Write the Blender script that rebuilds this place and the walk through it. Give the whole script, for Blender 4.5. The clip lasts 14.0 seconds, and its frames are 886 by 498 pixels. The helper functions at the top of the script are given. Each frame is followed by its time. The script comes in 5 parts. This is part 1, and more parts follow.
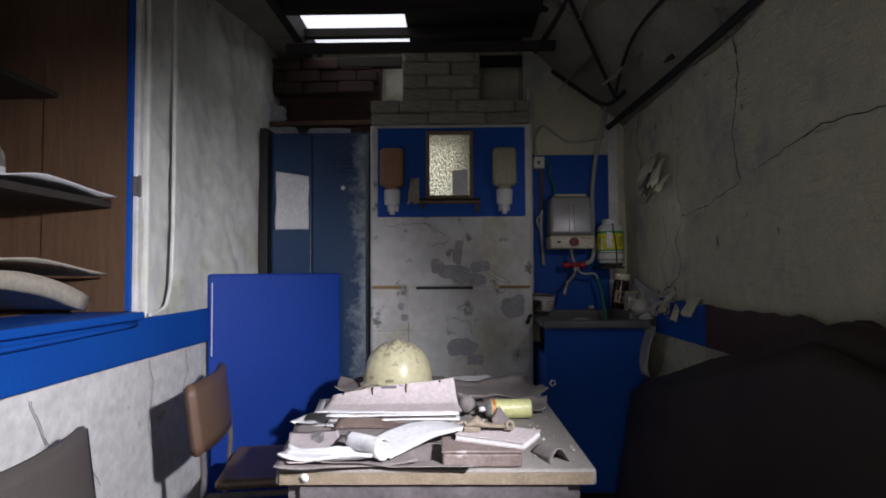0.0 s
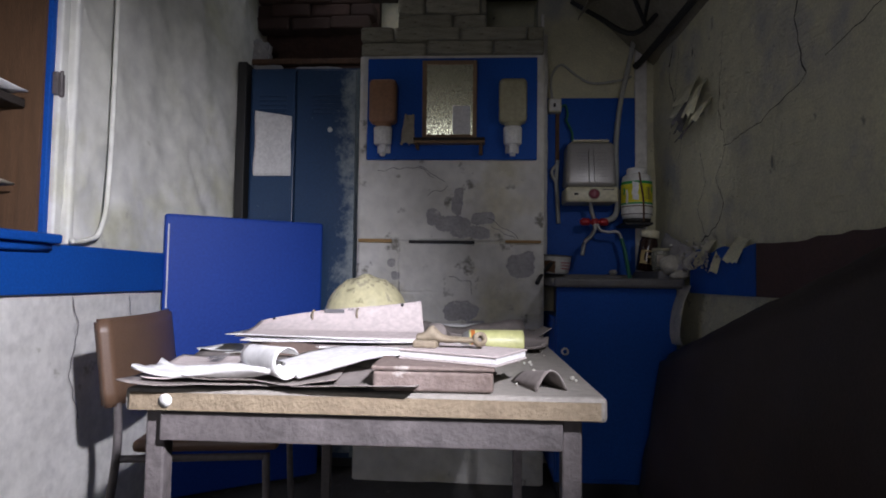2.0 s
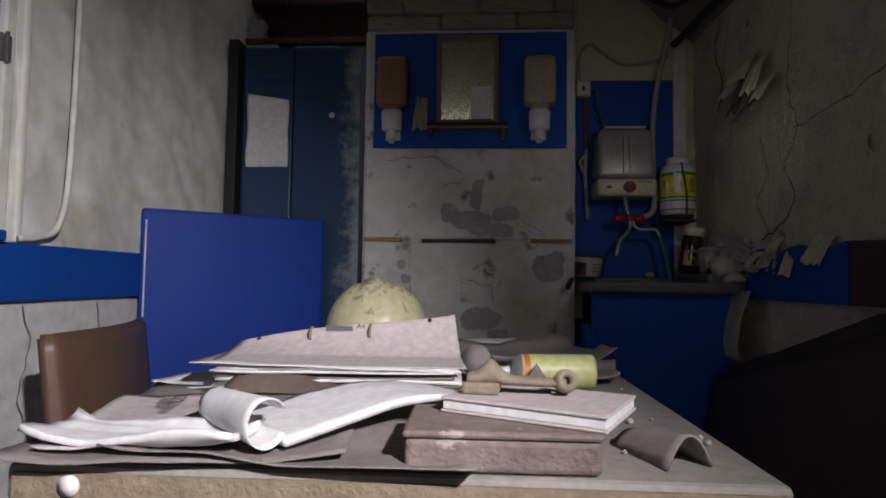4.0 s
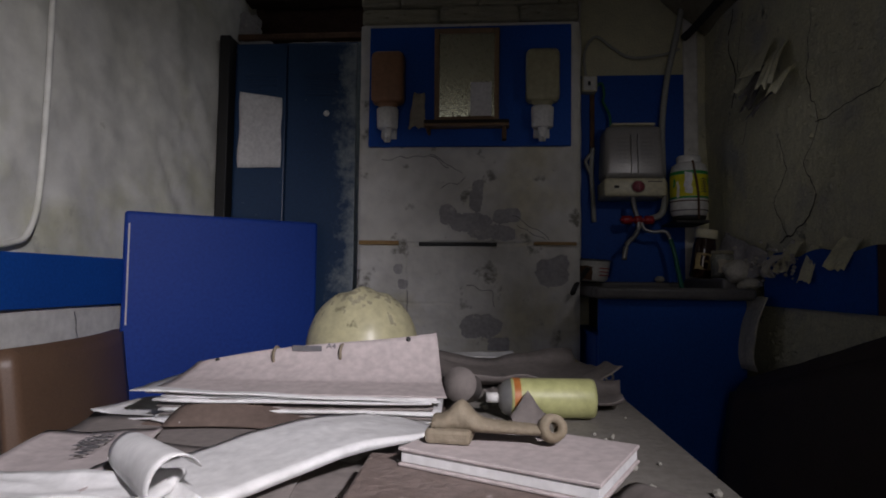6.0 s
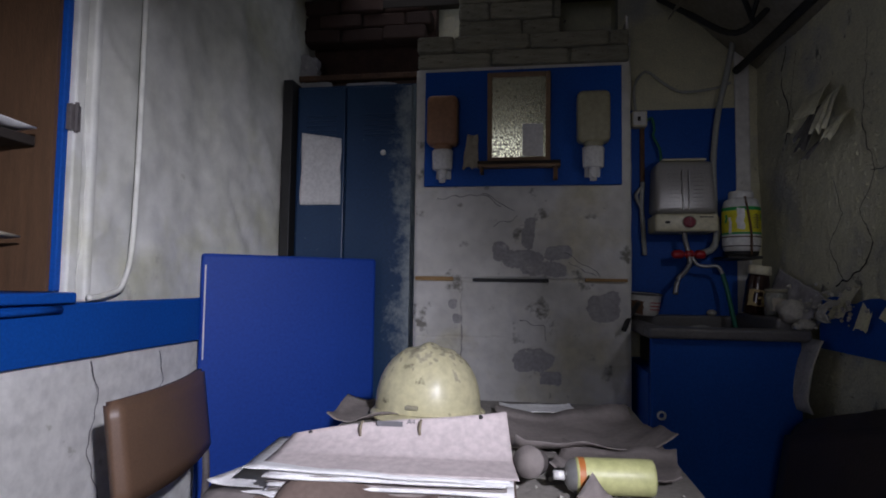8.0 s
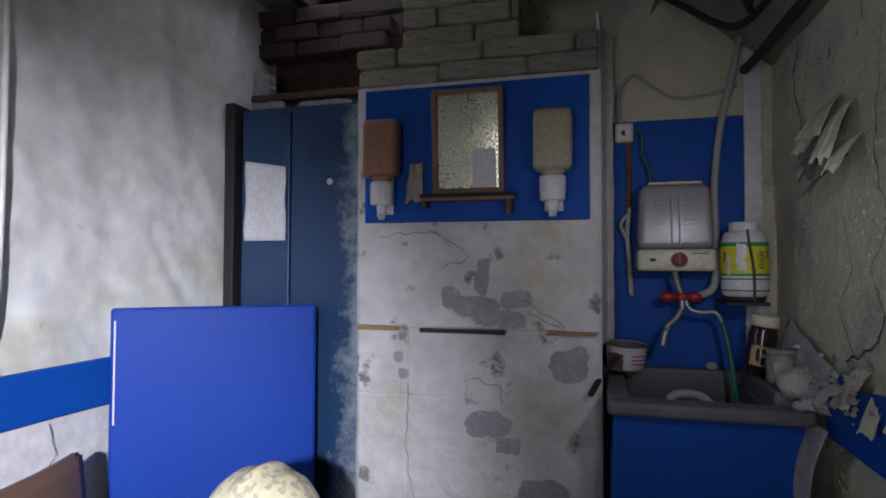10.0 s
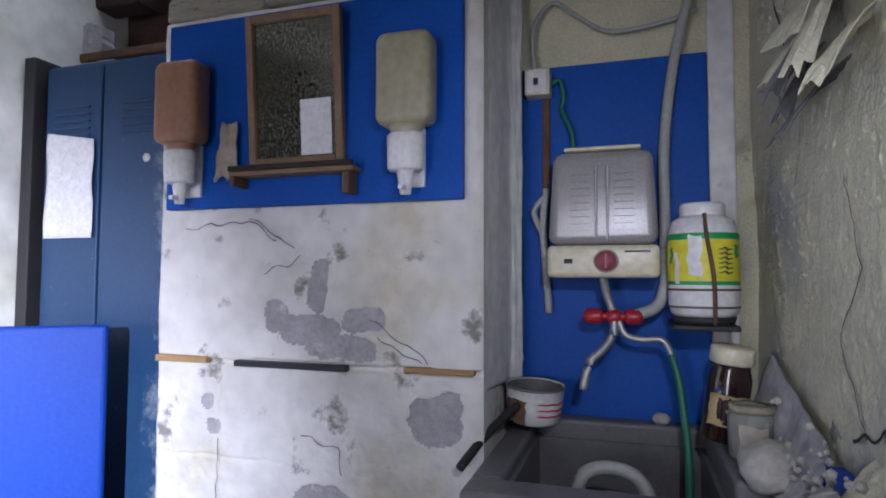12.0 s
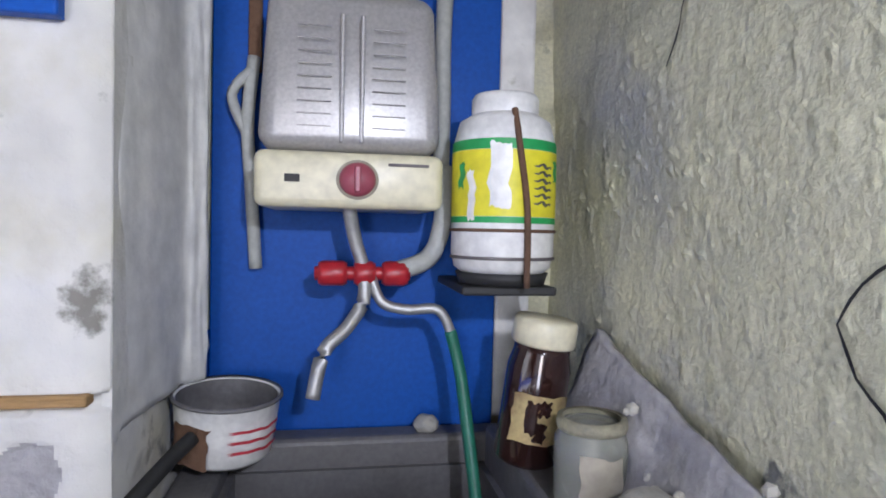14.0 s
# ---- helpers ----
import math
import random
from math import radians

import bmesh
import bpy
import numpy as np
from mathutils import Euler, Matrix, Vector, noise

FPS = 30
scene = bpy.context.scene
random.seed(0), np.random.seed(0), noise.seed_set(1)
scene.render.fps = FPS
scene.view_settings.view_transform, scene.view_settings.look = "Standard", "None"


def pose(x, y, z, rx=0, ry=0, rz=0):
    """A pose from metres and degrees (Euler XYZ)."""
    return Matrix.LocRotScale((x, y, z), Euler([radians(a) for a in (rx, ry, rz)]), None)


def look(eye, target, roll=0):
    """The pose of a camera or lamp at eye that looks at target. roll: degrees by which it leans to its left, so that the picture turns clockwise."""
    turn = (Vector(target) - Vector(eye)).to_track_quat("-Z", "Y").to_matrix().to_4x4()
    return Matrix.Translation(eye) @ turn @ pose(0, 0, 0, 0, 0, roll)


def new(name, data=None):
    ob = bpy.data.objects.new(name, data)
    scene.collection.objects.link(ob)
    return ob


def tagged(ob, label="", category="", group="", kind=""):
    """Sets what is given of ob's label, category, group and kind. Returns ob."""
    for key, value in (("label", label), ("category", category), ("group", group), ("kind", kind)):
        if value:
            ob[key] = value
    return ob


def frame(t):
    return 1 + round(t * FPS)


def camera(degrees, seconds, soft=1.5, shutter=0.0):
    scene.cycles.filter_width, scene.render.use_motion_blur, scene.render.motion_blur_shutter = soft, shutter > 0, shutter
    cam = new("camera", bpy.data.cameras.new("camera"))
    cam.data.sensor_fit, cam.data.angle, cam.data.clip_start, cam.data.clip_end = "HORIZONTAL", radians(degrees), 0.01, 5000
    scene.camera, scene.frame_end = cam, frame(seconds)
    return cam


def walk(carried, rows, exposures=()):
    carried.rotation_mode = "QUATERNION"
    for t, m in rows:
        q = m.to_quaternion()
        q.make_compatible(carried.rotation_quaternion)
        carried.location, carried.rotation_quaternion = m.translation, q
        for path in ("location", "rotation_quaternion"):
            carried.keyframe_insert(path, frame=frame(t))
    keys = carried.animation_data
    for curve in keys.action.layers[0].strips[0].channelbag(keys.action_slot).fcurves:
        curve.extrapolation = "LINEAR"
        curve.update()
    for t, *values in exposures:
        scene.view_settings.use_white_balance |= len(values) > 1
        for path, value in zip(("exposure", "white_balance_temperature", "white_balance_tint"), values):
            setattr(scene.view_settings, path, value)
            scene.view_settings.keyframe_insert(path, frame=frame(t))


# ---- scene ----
cam = camera(73.8, 14.0, soft=1.8)
PATH = [
    (0, (0.125, 0.012, 1.168), (0.085, 2.01, 1.244), -0.3),
    (0.5, (0.181, 0.161, 1.103), (-0.12, 2.136, 1.212), 0.1),
    (1, (0.231, 0.258, 1.071), (0.079, 2.25, 1.162), 0.0),
    (1.5, (0.262, 0.353, 0.958), (0.126, 2.346, 1.06), 0.6),
    (2, (0.245, 0.451, 0.909), (0.12, 2.444, 1.013), 0.8),
    (4.5, (0.153, 0.818, 0.922), (0.022, 2.811, 1.034), 0.8),
    (5, (0.152, 0.848, 0.935), (0.015, 2.841, 1.046), 0.8),
    (5.5, (0.158, 0.844, 0.933), (0.012, 2.836, 1.046), 0.8),
    (6, (0.195, 0.875, 0.936), (0.035, 2.866, 1.047), 0.7),
    (6.5, (0.221, 0.896, 0.969), (0.047, 2.885, 1.08), 0.7),
    (7, (0.231, 0.853, 1.009), (0.041, 2.841, 1.117), 0.6),
    (7.5, (0.189, 0.787, 1.047), (-0.032, 2.772, 1.158), 0.7),
    (8, (0.16, 0.775, 1.062), (-0.143, 2.748, 1.181), 0.8),
    (8.5, (0.178, 0.838, 1.149), (-0.151, 2.808, 1.243), 0.4),
    (9, (0.304, 0.927, 1.222), (-0.062, 2.891, 1.3), 0.3),
    (11.5, (0.785, 1.69, 1.33), (0.066, 3.553, 1.386), 0.0),
    (12, (0.835, 1.91, 1.285), (0.235, 3.812, 1.388), 0.2),
    (12.5, (0.832, 2.122, 1.24), (0.404, 4.07, 1.379), -0.0),
    (13, (0.799, 2.254, 1.253), (0.593, 4.242, 1.332), 0.0),
    (13.5, (0.781, 2.36, 1.261), (0.693, 4.358, 1.28), 0.2),
    (14, (0.763, 2.5, 1.262), (1.111, 4.468, 1.204), 1.3),
]
EXPO = [(0, -1.1, 6250, 15), (1.0, -1.0, 6250, 15), (2.2, -1.0, 6300, 16), (4.4, -1.9, 6700, 16), (6.6, -2.2, 6500, 16), (7.6, -1.85, 6200, 17), (8.6, -1.0, 5950, 18), (9.0, -0.8, 5950, 18), (11.4, 0.6, 5700, 19), (12.0, 0.95, 5650, 19), (12.6, 1.35, 5700, 20), (13.2, 1.55, 5700, 20), (14.0, 2.0, 5800, 15)]
walk(cam, [(t, look(eye, target, roll)) for t, eye, target, roll in PATH], EXPO)

# ---- light ----
world = bpy.data.worlds.new("sky")
world.use_nodes = True
scene.world = world
sky = world.node_tree.nodes.new("ShaderNodeTexSky")
sky.sky_type, sky.sun_disc = "NISHITA", False
sky.sun_elevation, sky.sun_rotation = radians(38), radians(200)
world.node_tree.links.new(sky.outputs[0], world.node_tree.nodes["Background"].inputs[0])
world.node_tree.nodes["Background"].inputs[1].default_value = 0.15
sun_data = bpy.data.lights.new("sun", "SUN")
sun_data.energy, sun_data.angle, sun_data.color = 0.7, radians(12), (1, 0.96, 0.9)
sun = new("sun", sun_data)
sun.matrix_world = look((0, 0, 6), (2.0, 6.0, 0.0))
# Fixed spot standing in for the torch carried through the room.
torch_standin_data = bpy.data.lights.new("torch_standin", "SPOT")
torch_standin_data.energy, torch_standin_data.spot_size, torch_standin_data.spot_blend = 560, radians(66), 1.0
torch_standin_data.shadow_soft_size, torch_standin_data.color = 0.03, (0.96, 0.95, 1.0)
torch_standin = new("torch_standin", torch_standin_data)
torch_standin.matrix_world = look((0.72, 0.3, 1.55), (-0.55, 1.75, 0.80))
# Added fixed spot lighting the sink, second stand-in for the same carried torch.
sink_standin_data = bpy.data.lights.new("torch_standin_at_sink", "SPOT")
sink_standin_data.energy, sink_standin_data.spot_size, sink_standin_data.spot_blend = 7.5, radians(84), 1.0
sink_standin_data.shadow_soft_size, sink_standin_data.color = 0.02, (0.96, 0.96, 1.0)
sink_standin = new("torch_standin_at_sink", sink_standin_data)
sink_standin.matrix_world = look((0.95, 2.15, 1.52), (0.60, 3.35, 1.22))
# Area lamp added for fill, set at the unseen doorway behind the start.
door_data = bpy.data.lights.new("doorway_daylight_fill", "AREA")
door_data.shape, door_data.size, door_data.size_y = "RECTANGLE", 0.8, 1.9
door_data.energy, door_data.color = 14, (0.98, 0.96, 1.0)
door_light = new("doorway_daylight_fill", door_data)
door_light.matrix_world = look((-0.25, -1.62, 1.05), (-0.1, 2, 1.05))


# ---- materials ----
def mat(name, base, second, rough=0.7, scale=6.0, amount=0.5, bump=0.3, fine=60.0, metal=0.0, third=None, third_scale=2.0, third_cut=0.6, coat=0.0, stretch=(1, 1, 1), spread=0.25, vary=0.0, fourth=None, fourth_scale=1.5, fourth_cut=0.55):
    """Two-scale noise colour with optional blotches of a third colour, and bump."""
    m = bpy.data.materials.new(name)
    m.use_nodes = True
    nt = m.node_tree
    nodes, links = nt.nodes, nt.links
    bs = nodes["Principled BSDF"]
    co = nodes.new("ShaderNodeTexCoord")
    mp = nodes.new("ShaderNodeMapping")
    mp.inputs["Scale"].default_value = stretch
    links.new(co.outputs["Object"], mp.inputs["Vector"])
    n1 = nodes.new("ShaderNodeTexNoise")
    n1.inputs["Scale"].default_value, n1.inputs["Detail"].default_value, n1.inputs["Roughness"].default_value = scale, 8, 0.65
    n2 = nodes.new("ShaderNodeTexNoise")
    n2.inputs["Scale"].default_value, n2.inputs["Detail"].default_value = fine, 4
    links.new(mp.outputs[0], n1.inputs["Vector"])
    links.new(mp.outputs[0], n2.inputs["Vector"])
    ramp = nodes.new("ShaderNodeMapRange")
    ramp.inputs[1].default_value, ramp.inputs[2].default_value = 0.5 - spread, 0.5 + spread
    links.new(n1.outputs[0], ramp.inputs[0])
    mul = nodes.new("ShaderNodeMath")
    mul.operation = "MULTIPLY"
    mul.inputs[1].default_value = amount
    links.new(ramp.outputs[0], mul.inputs[0])
    mix = nodes.new("ShaderNodeMix")
    mix.data_type = "RGBA"
    mix.inputs[6].default_value, mix.inputs[7].default_value = (*base, 1), (*second, 1)
    links.new(mul.outputs[0], mix.inputs[0])
    colour = mix.outputs[2]
    blotches = [(third, third_scale, third_cut, 0.06, 0.0)] if third else []
    if fourth:
        blotches.insert(0, (fourth, fourth_scale, fourth_cut, 0.14, 3.7))
    for tint, size, cut, soft_edge, shift in blotches:
        n3 = nodes.new("ShaderNodeTexNoise")
        n3.inputs["Scale"].default_value, n3.inputs["Detail"].default_value, n3.inputs["Roughness"].default_value = size, 10, 0.6
        off = nodes.new("ShaderNodeVectorMath")
        off.inputs[1].default_value = (shift, shift, shift)
        links.new(mp.outputs[0], off.inputs[0])
        links.new(off.outputs[0], n3.inputs["Vector"])
        r3 = nodes.new("ShaderNodeMapRange")
        r3.inputs[1].default_value, r3.inputs[2].default_value = cut, cut + soft_edge
        links.new(n3.outputs[0], r3.inputs[0])
        m3 = nodes.new("ShaderNodeMix")
        m3.data_type = "RGBA"
        m3.inputs[7].default_value = (*tint, 1)
        links.new(r3.outputs[0], m3.inputs[0])
        links.new(colour, m3.inputs[6])
        colour = m3.outputs[2]
    speck = nodes.new("ShaderNodeMapRange")
    speck.inputs[1].default_value, speck.inputs[2].default_value = 0.3, 0.7
    speck.inputs[3].default_value, speck.inputs[4].default_value = 0.86, 1.1
    links.new(n2.outputs[0], speck.inputs[0])
    shade = nodes.new("ShaderNodeMix")
    shade.data_type, shade.blend_type = "RGBA", "MULTIPLY"
    shade.inputs[0].default_value = 1.0
    links.new(colour, shade.inputs[6])
    links.new(speck.outputs[0], shade.inputs[7])
    colour = shade.outputs[2]
    if vary:
        info = nodes.new("ShaderNodeObjectInfo")
        vr = nodes.new("ShaderNodeMapRange")
        vr.inputs[3].default_value, vr.inputs[4].default_value = 1 - vary, 1 + vary
        links.new(info.outputs["Random"], vr.inputs[0])
        vm = nodes.new("ShaderNodeMix")
        vm.data_type, vm.blend_type = "RGBA", "MULTIPLY"
        vm.inputs[0].default_value = 1.0
        links.new(colour, vm.inputs[6])
        links.new(vr.outputs[0], vm.inputs[7])
        colour = vm.outputs[2]
    links.new(colour, bs.inputs["Base Color"])
    bs.inputs["Roughness"].default_value, bs.inputs["Metallic"].default_value = rough, metal
    bs.inputs["Coat Weight"].default_value = coat
    if bump:
        add = nodes.new("ShaderNodeMath")
        add.operation = "MULTIPLY_ADD"
        add.inputs[1].default_value = 0.35
        links.new(n2.outputs[0], add.inputs[0])
        links.new(n1.outputs[0], add.inputs[2])
        bp = nodes.new("ShaderNodeBump")
        bp.inputs["Strength"].default_value, bp.inputs["Distance"].default_value = bump, 0.02
        links.new(add.outputs[0], bp.inputs["Height"])
        links.new(bp.outputs[0], bs.inputs["Normal"])
    return m


WHITEWASH = mat("whitewash", (0.76, 0.75, 0.72), (0.52, 0.52, 0.48), 0.75, 4, 0.6, 0.22, 30, third=(0.36, 0.36, 0.28), third_scale=7, third_cut=0.66)
LINING = mat("lining", (0.78, 0.78, 0.75), (0.58, 0.58, 0.47), 0.45, 2.2, 0.7, 0.10, 14, fourth=(0.56, 0.56, 0.40), fourth_scale=1.6, fourth_cut=0.53, third=(0.44, 0.43, 0.36), third_scale=6, third_cut=0.66)
BREAST = mat("breast_whitewash", (0.78, 0.77, 0.73), (0.50, 0.49, 0.44), 0.8, 6.5, 0.95, 0.4, 26, third=(0.24, 0.23, 0.20), third_scale=8, third_cut=0.60, fourth=(0.57, 0.54, 0.41), fourth_scale=2.6, fourth_cut=0.50)
YELLOWED = mat("yellowed_plaster", (0.68, 0.655, 0.45), (0.47, 0.46, 0.34), 0.85, 14, 0.7, 0.45, 150, third=(0.16, 0.16, 0.14), third_scale=9, third_cut=0.65, fourth=(0.40, 0.40, 0.37), fourth_scale=2.6, fourth_cut=0.52)
GREYPLASTER = mat("bare_plaster", (0.44, 0.43, 0.43), (0.27, 0.26, 0.26), 0.9, 11, 0.9, 0.6, 70, third=(0.55, 0.53, 0.50), third_scale=13, third_cut=0.62)
BLUE = mat("blue_gloss", (0.006, 0.082, 0.40), (0.005, 0.060, 0.31), 0.55, 3, 0.7, 0.05, 120, third=(0.03, 0.07, 0.30), third_scale=24, third_cut=0.72, coat=0.0)
BLUEPANEL = mat("blue_panel", (0.008, 0.052, 0.34), (0.007, 0.040, 0.26), 0.55, 2, 0.6, 0.06, 90, third=(0.12, 0.15, 0.32), third_scale=26, third_cut=0.73)
LOCKERBLUE = mat("locker_blue", (0.012, 0.045, 0.12), (0.02, 0.06, 0.13), 0.42, 5, 0.7, 0.05, 90, third=(0.16, 0.21, 0.25), third_scale=30, third_cut=0.66)
WORN = mat("worn_locker_edge", (0.24, 0.29, 0.30), (0.08, 0.13, 0.18), 0.6, 18, 0.9, 0.1, 90)
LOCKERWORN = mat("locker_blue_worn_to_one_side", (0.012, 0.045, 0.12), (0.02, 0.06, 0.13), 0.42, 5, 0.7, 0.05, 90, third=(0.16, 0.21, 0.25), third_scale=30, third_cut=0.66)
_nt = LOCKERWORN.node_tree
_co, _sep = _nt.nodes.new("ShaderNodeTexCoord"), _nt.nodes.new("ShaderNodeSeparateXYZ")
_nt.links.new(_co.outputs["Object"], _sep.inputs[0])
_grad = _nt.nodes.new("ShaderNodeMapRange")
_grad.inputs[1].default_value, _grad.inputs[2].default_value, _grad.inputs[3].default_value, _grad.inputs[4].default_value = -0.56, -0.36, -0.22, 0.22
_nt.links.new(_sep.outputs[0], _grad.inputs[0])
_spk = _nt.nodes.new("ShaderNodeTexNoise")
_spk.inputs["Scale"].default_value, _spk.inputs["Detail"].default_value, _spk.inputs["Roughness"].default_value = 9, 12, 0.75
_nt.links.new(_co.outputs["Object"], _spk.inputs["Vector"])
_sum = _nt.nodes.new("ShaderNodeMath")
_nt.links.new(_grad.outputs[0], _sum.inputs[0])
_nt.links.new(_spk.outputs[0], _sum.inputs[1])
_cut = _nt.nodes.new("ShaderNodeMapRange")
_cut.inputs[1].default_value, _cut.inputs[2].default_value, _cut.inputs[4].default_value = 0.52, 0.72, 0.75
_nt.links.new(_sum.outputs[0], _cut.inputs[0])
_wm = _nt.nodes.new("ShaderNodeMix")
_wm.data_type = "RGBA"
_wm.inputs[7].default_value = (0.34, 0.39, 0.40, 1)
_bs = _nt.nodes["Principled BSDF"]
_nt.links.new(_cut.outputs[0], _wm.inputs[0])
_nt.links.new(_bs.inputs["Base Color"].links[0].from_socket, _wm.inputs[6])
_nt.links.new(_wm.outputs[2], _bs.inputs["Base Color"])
RUST = mat("rusty_brown", (0.16, 0.085, 0.045), (0.06, 0.035, 0.025), 0.85, 12, 0.8, 0.5, 80)
TIMBER = mat("old_timber", (0.15, 0.08, 0.04), (0.06, 0.034, 0.018), 0.65, 5, 0.8, 0.2, 60, stretch=(8, 8, 1))
DARKWOOD = mat("dark_timber", (0.035, 0.026, 0.02), (0.015, 0.012, 0.01), 0.85, 6, 0.8, 0.3, 60, stretch=(1, 8, 8))
PALEWOOD = mat("pale_splintered_wood", (0.46, 0.29, 0.12), (0.26, 0.15, 0.06), 0.75, 9, 0.8, 0.4, 70, stretch=(1, 6, 6))
FRAMEWOOD = mat("brown_frame_wood", (0.25, 0.16, 0.085), (0.14, 0.085, 0.045), 0.6, 6, 0.8, 0.2, 60, stretch=(3, 3, 3))
PALEBOARD = mat("pale_hardboard", (0.42, 0.38, 0.30), (0.27, 0.24, 0.18), 0.8, 4, 0.6, 0.15, 60)
TABLETOP = mat("dusty_laminate", (0.30, 0.28, 0.25), (0.19, 0.175, 0.155), 0.75, 7, 0.8, 0.25, 110)
TABLEEDGE = mat("chipboard_edge", (0.30, 0.24, 0.16), (0.16, 0.12, 0.08), 0.8, 20, 0.8, 0.4, 120)
STEELPAINT = mat("grimy_painted_steel", (0.17, 0.15, 0.15), (0.05, 0.045, 0.045), 0.6, 16, 0.9, 0.3, 90)
VINYL = mat("brown_vinyl", (0.16, 0.095, 0.06), (0.095, 0.055, 0.035), 0.42, 6, 0.6, 0.08, 220)
VINYLDARK = mat("dusty_grey_brown_vinyl", (0.11, 0.095, 0.085), (0.07, 0.06, 0.052), 0.55, 6, 0.6, 0.08, 220)
SETTEE = mat("dark_brown_vinyl", (0.050, 0.032, 0.024), (0.022, 0.015, 0.012), 0.6, 4, 0.8, 0.15, 120)
MAROON = mat("dark_red_brown_paint", (0.075, 0.032, 0.024), (0.04, 0.02, 0.016), 0.6, 5, 0.8, 0.15, 90)
PAPER = mat("white_paper", (0.72, 0.72, 0.72), (0.58, 0.57, 0.55), 0.85, 5, 0.6, 0.04, 80, third=(0.36, 0.33, 0.30), third_scale=22, third_cut=0.74)
PINKPAPER = mat("buff_pink_paper", (0.50, 0.44, 0.43), (0.38, 0.33, 0.32), 0.85, 5, 0.7, 0.05, 90, third=(0.24, 0.20, 0.18), third_scale=20, third_cut=0.72)
BROWNPAPER = mat("dusty_brown_paper", (0.25, 0.22, 0.205), (0.15, 0.13, 0.12), 0.9, 8, 0.8, 0.1, 90)
CARDGREY = mat("dark_paint_back", (0.13, 0.125, 0.12), (0.08, 0.075, 0.07), 0.9, 14, 0.7, 0.2, 80)
TINRUST = mat("dusty_rusted_tin", (0.24, 0.19, 0.17), (0.12, 0.085, 0.07), 0.7, 18, 0.9, 0.4, 120, third=(0.36, 0.32, 0.29), third_scale=30, third_cut=0.62)
CARD = mat("rotten_brown_card", (0.15, 0.11, 0.09), (0.08, 0.055, 0.045), 0.9, 10, 0.8, 0.3, 90)
HELMET = mat("cream_plastic", (0.62, 0.58, 0.36), (0.48, 0.45, 0.27), 0.35, 4, 0.5, 0.03, 60, third=(0.16, 0.14, 0.08), third_scale=16, third_cut=0.63)
GRIME = mat("grey_grime", (0.20, 0.19, 0.15), (0.40, 0.37, 0.24), 0.9, 40, 0.9, 0.4, 120)
MOULD = mat("pale_mould", (0.36, 0.33, 0.23), (0.50, 0.46, 0.31), 0.9, 60, 0.9, 0.3, 150)
CREAM = mat("cream_enamel", (0.68, 0.64, 0.46), (0.58, 0.54, 0.38), 0.35, 5, 0.5, 0.02, 60, third=(0.2, 0.17, 0.1), third_scale=28, third_cut=0.76)
SILVER = mat("silver_hammered_paint", (0.44, 0.43, 0.42), (0.33, 0.32, 0.31), 0.38, 5, 0.6, 0.03, 200, metal=0.35)
SILVERDARK = mat("grey_graduation", (0.30, 0.29, 0.28), (0.24, 0.23, 0.22), 0.45, 5, 0.6, 0.0, 200, metal=0.2)
PLASTICWHITE = mat("white_plastic", (0.74, 0.74, 0.72), (0.62, 0.61, 0.57), 0.4, 8, 0.6, 0.02, 80)
OCHRE = mat("orange_soap_residue", (0.34, 0.17, 0.09), (0.24, 0.14, 0.08), 0.5, 9, 0.7, 0.05, 60)
BOTTLE = mat("yellowed_bottle", (0.36, 0.34, 0.22), (0.26, 0.24, 0.15), 0.4, 5, 0.6, 0.04, 60)
REDPLASTIC = mat("red_plastic", (0.42, 0.02, 0.03), (0.30, 0.015, 0.02), 0.35, 9, 0.6, 0.02, 60)
KNOBRED = mat("dull_red_knob", (0.32, 0.07, 0.10), (0.24, 0.05, 0.07), 0.4, 9, 0.6, 0.02, 60)
CHROME = mat("dull_chrome", (0.48, 0.48, 0.47), (0.32, 0.32, 0.31), 0.5, 14, 0.7, 0.08, 90, metal=0.7)
GREYPIPE = mat("grey_hose", (0.42, 0.43, 0.40), (0.32, 0.33, 0.30), 0.55, 10, 0.6, 0.03, 90)
GREENHOSE = mat("green_hose", (0.02, 0.16, 0.10), (0.015, 0.11, 0.07), 0.45, 10, 0.6, 0.03, 90)
YELLOW = mat("yellow_label", (0.72, 0.66, 0.02), (0.58, 0.52, 0.02), 0.5, 8, 0.5, 0.02, 60)
GREEN = mat("green_label", (0.02, 0.32, 0.08), (0.02, 0.25, 0.06), 0.5, 8, 0.5, 0.02, 60)
REDLABEL = mat("red_stripe", (0.5, 0.03, 0.05), (0.4, 0.03, 0.04), 0.5, 8, 0.5, 0.02, 60)
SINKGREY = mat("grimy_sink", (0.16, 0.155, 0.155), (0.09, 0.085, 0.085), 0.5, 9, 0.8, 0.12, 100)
DARKGLASS = mat("dark_coffee_jar", (0.030, 0.012, 0.010), (0.018, 0.008, 0.007), 0.12, 9, 0.6, 0.0, 90, coat=0.6)
OLDGOLD = mat("gold_label", (0.46, 0.36, 0.16), (0.20, 0.13, 0.06), 0.6, 16, 0.8, 0.02, 90, spread=0.08)
CONCRETE = mat("dirty_concrete", (0.10, 0.095, 0.085), (0.045, 0.042, 0.04), 0.9, 4, 0.8, 0.5, 60, third=(0.16, 0.15, 0.14), third_scale=9, third_cut=0.64)
RUBBLE = mat("plaster_rubble", (0.52, 0.50, 0.44), (0.30, 0.29, 0.25), 0.9, 20, 0.8, 0.4, 90)
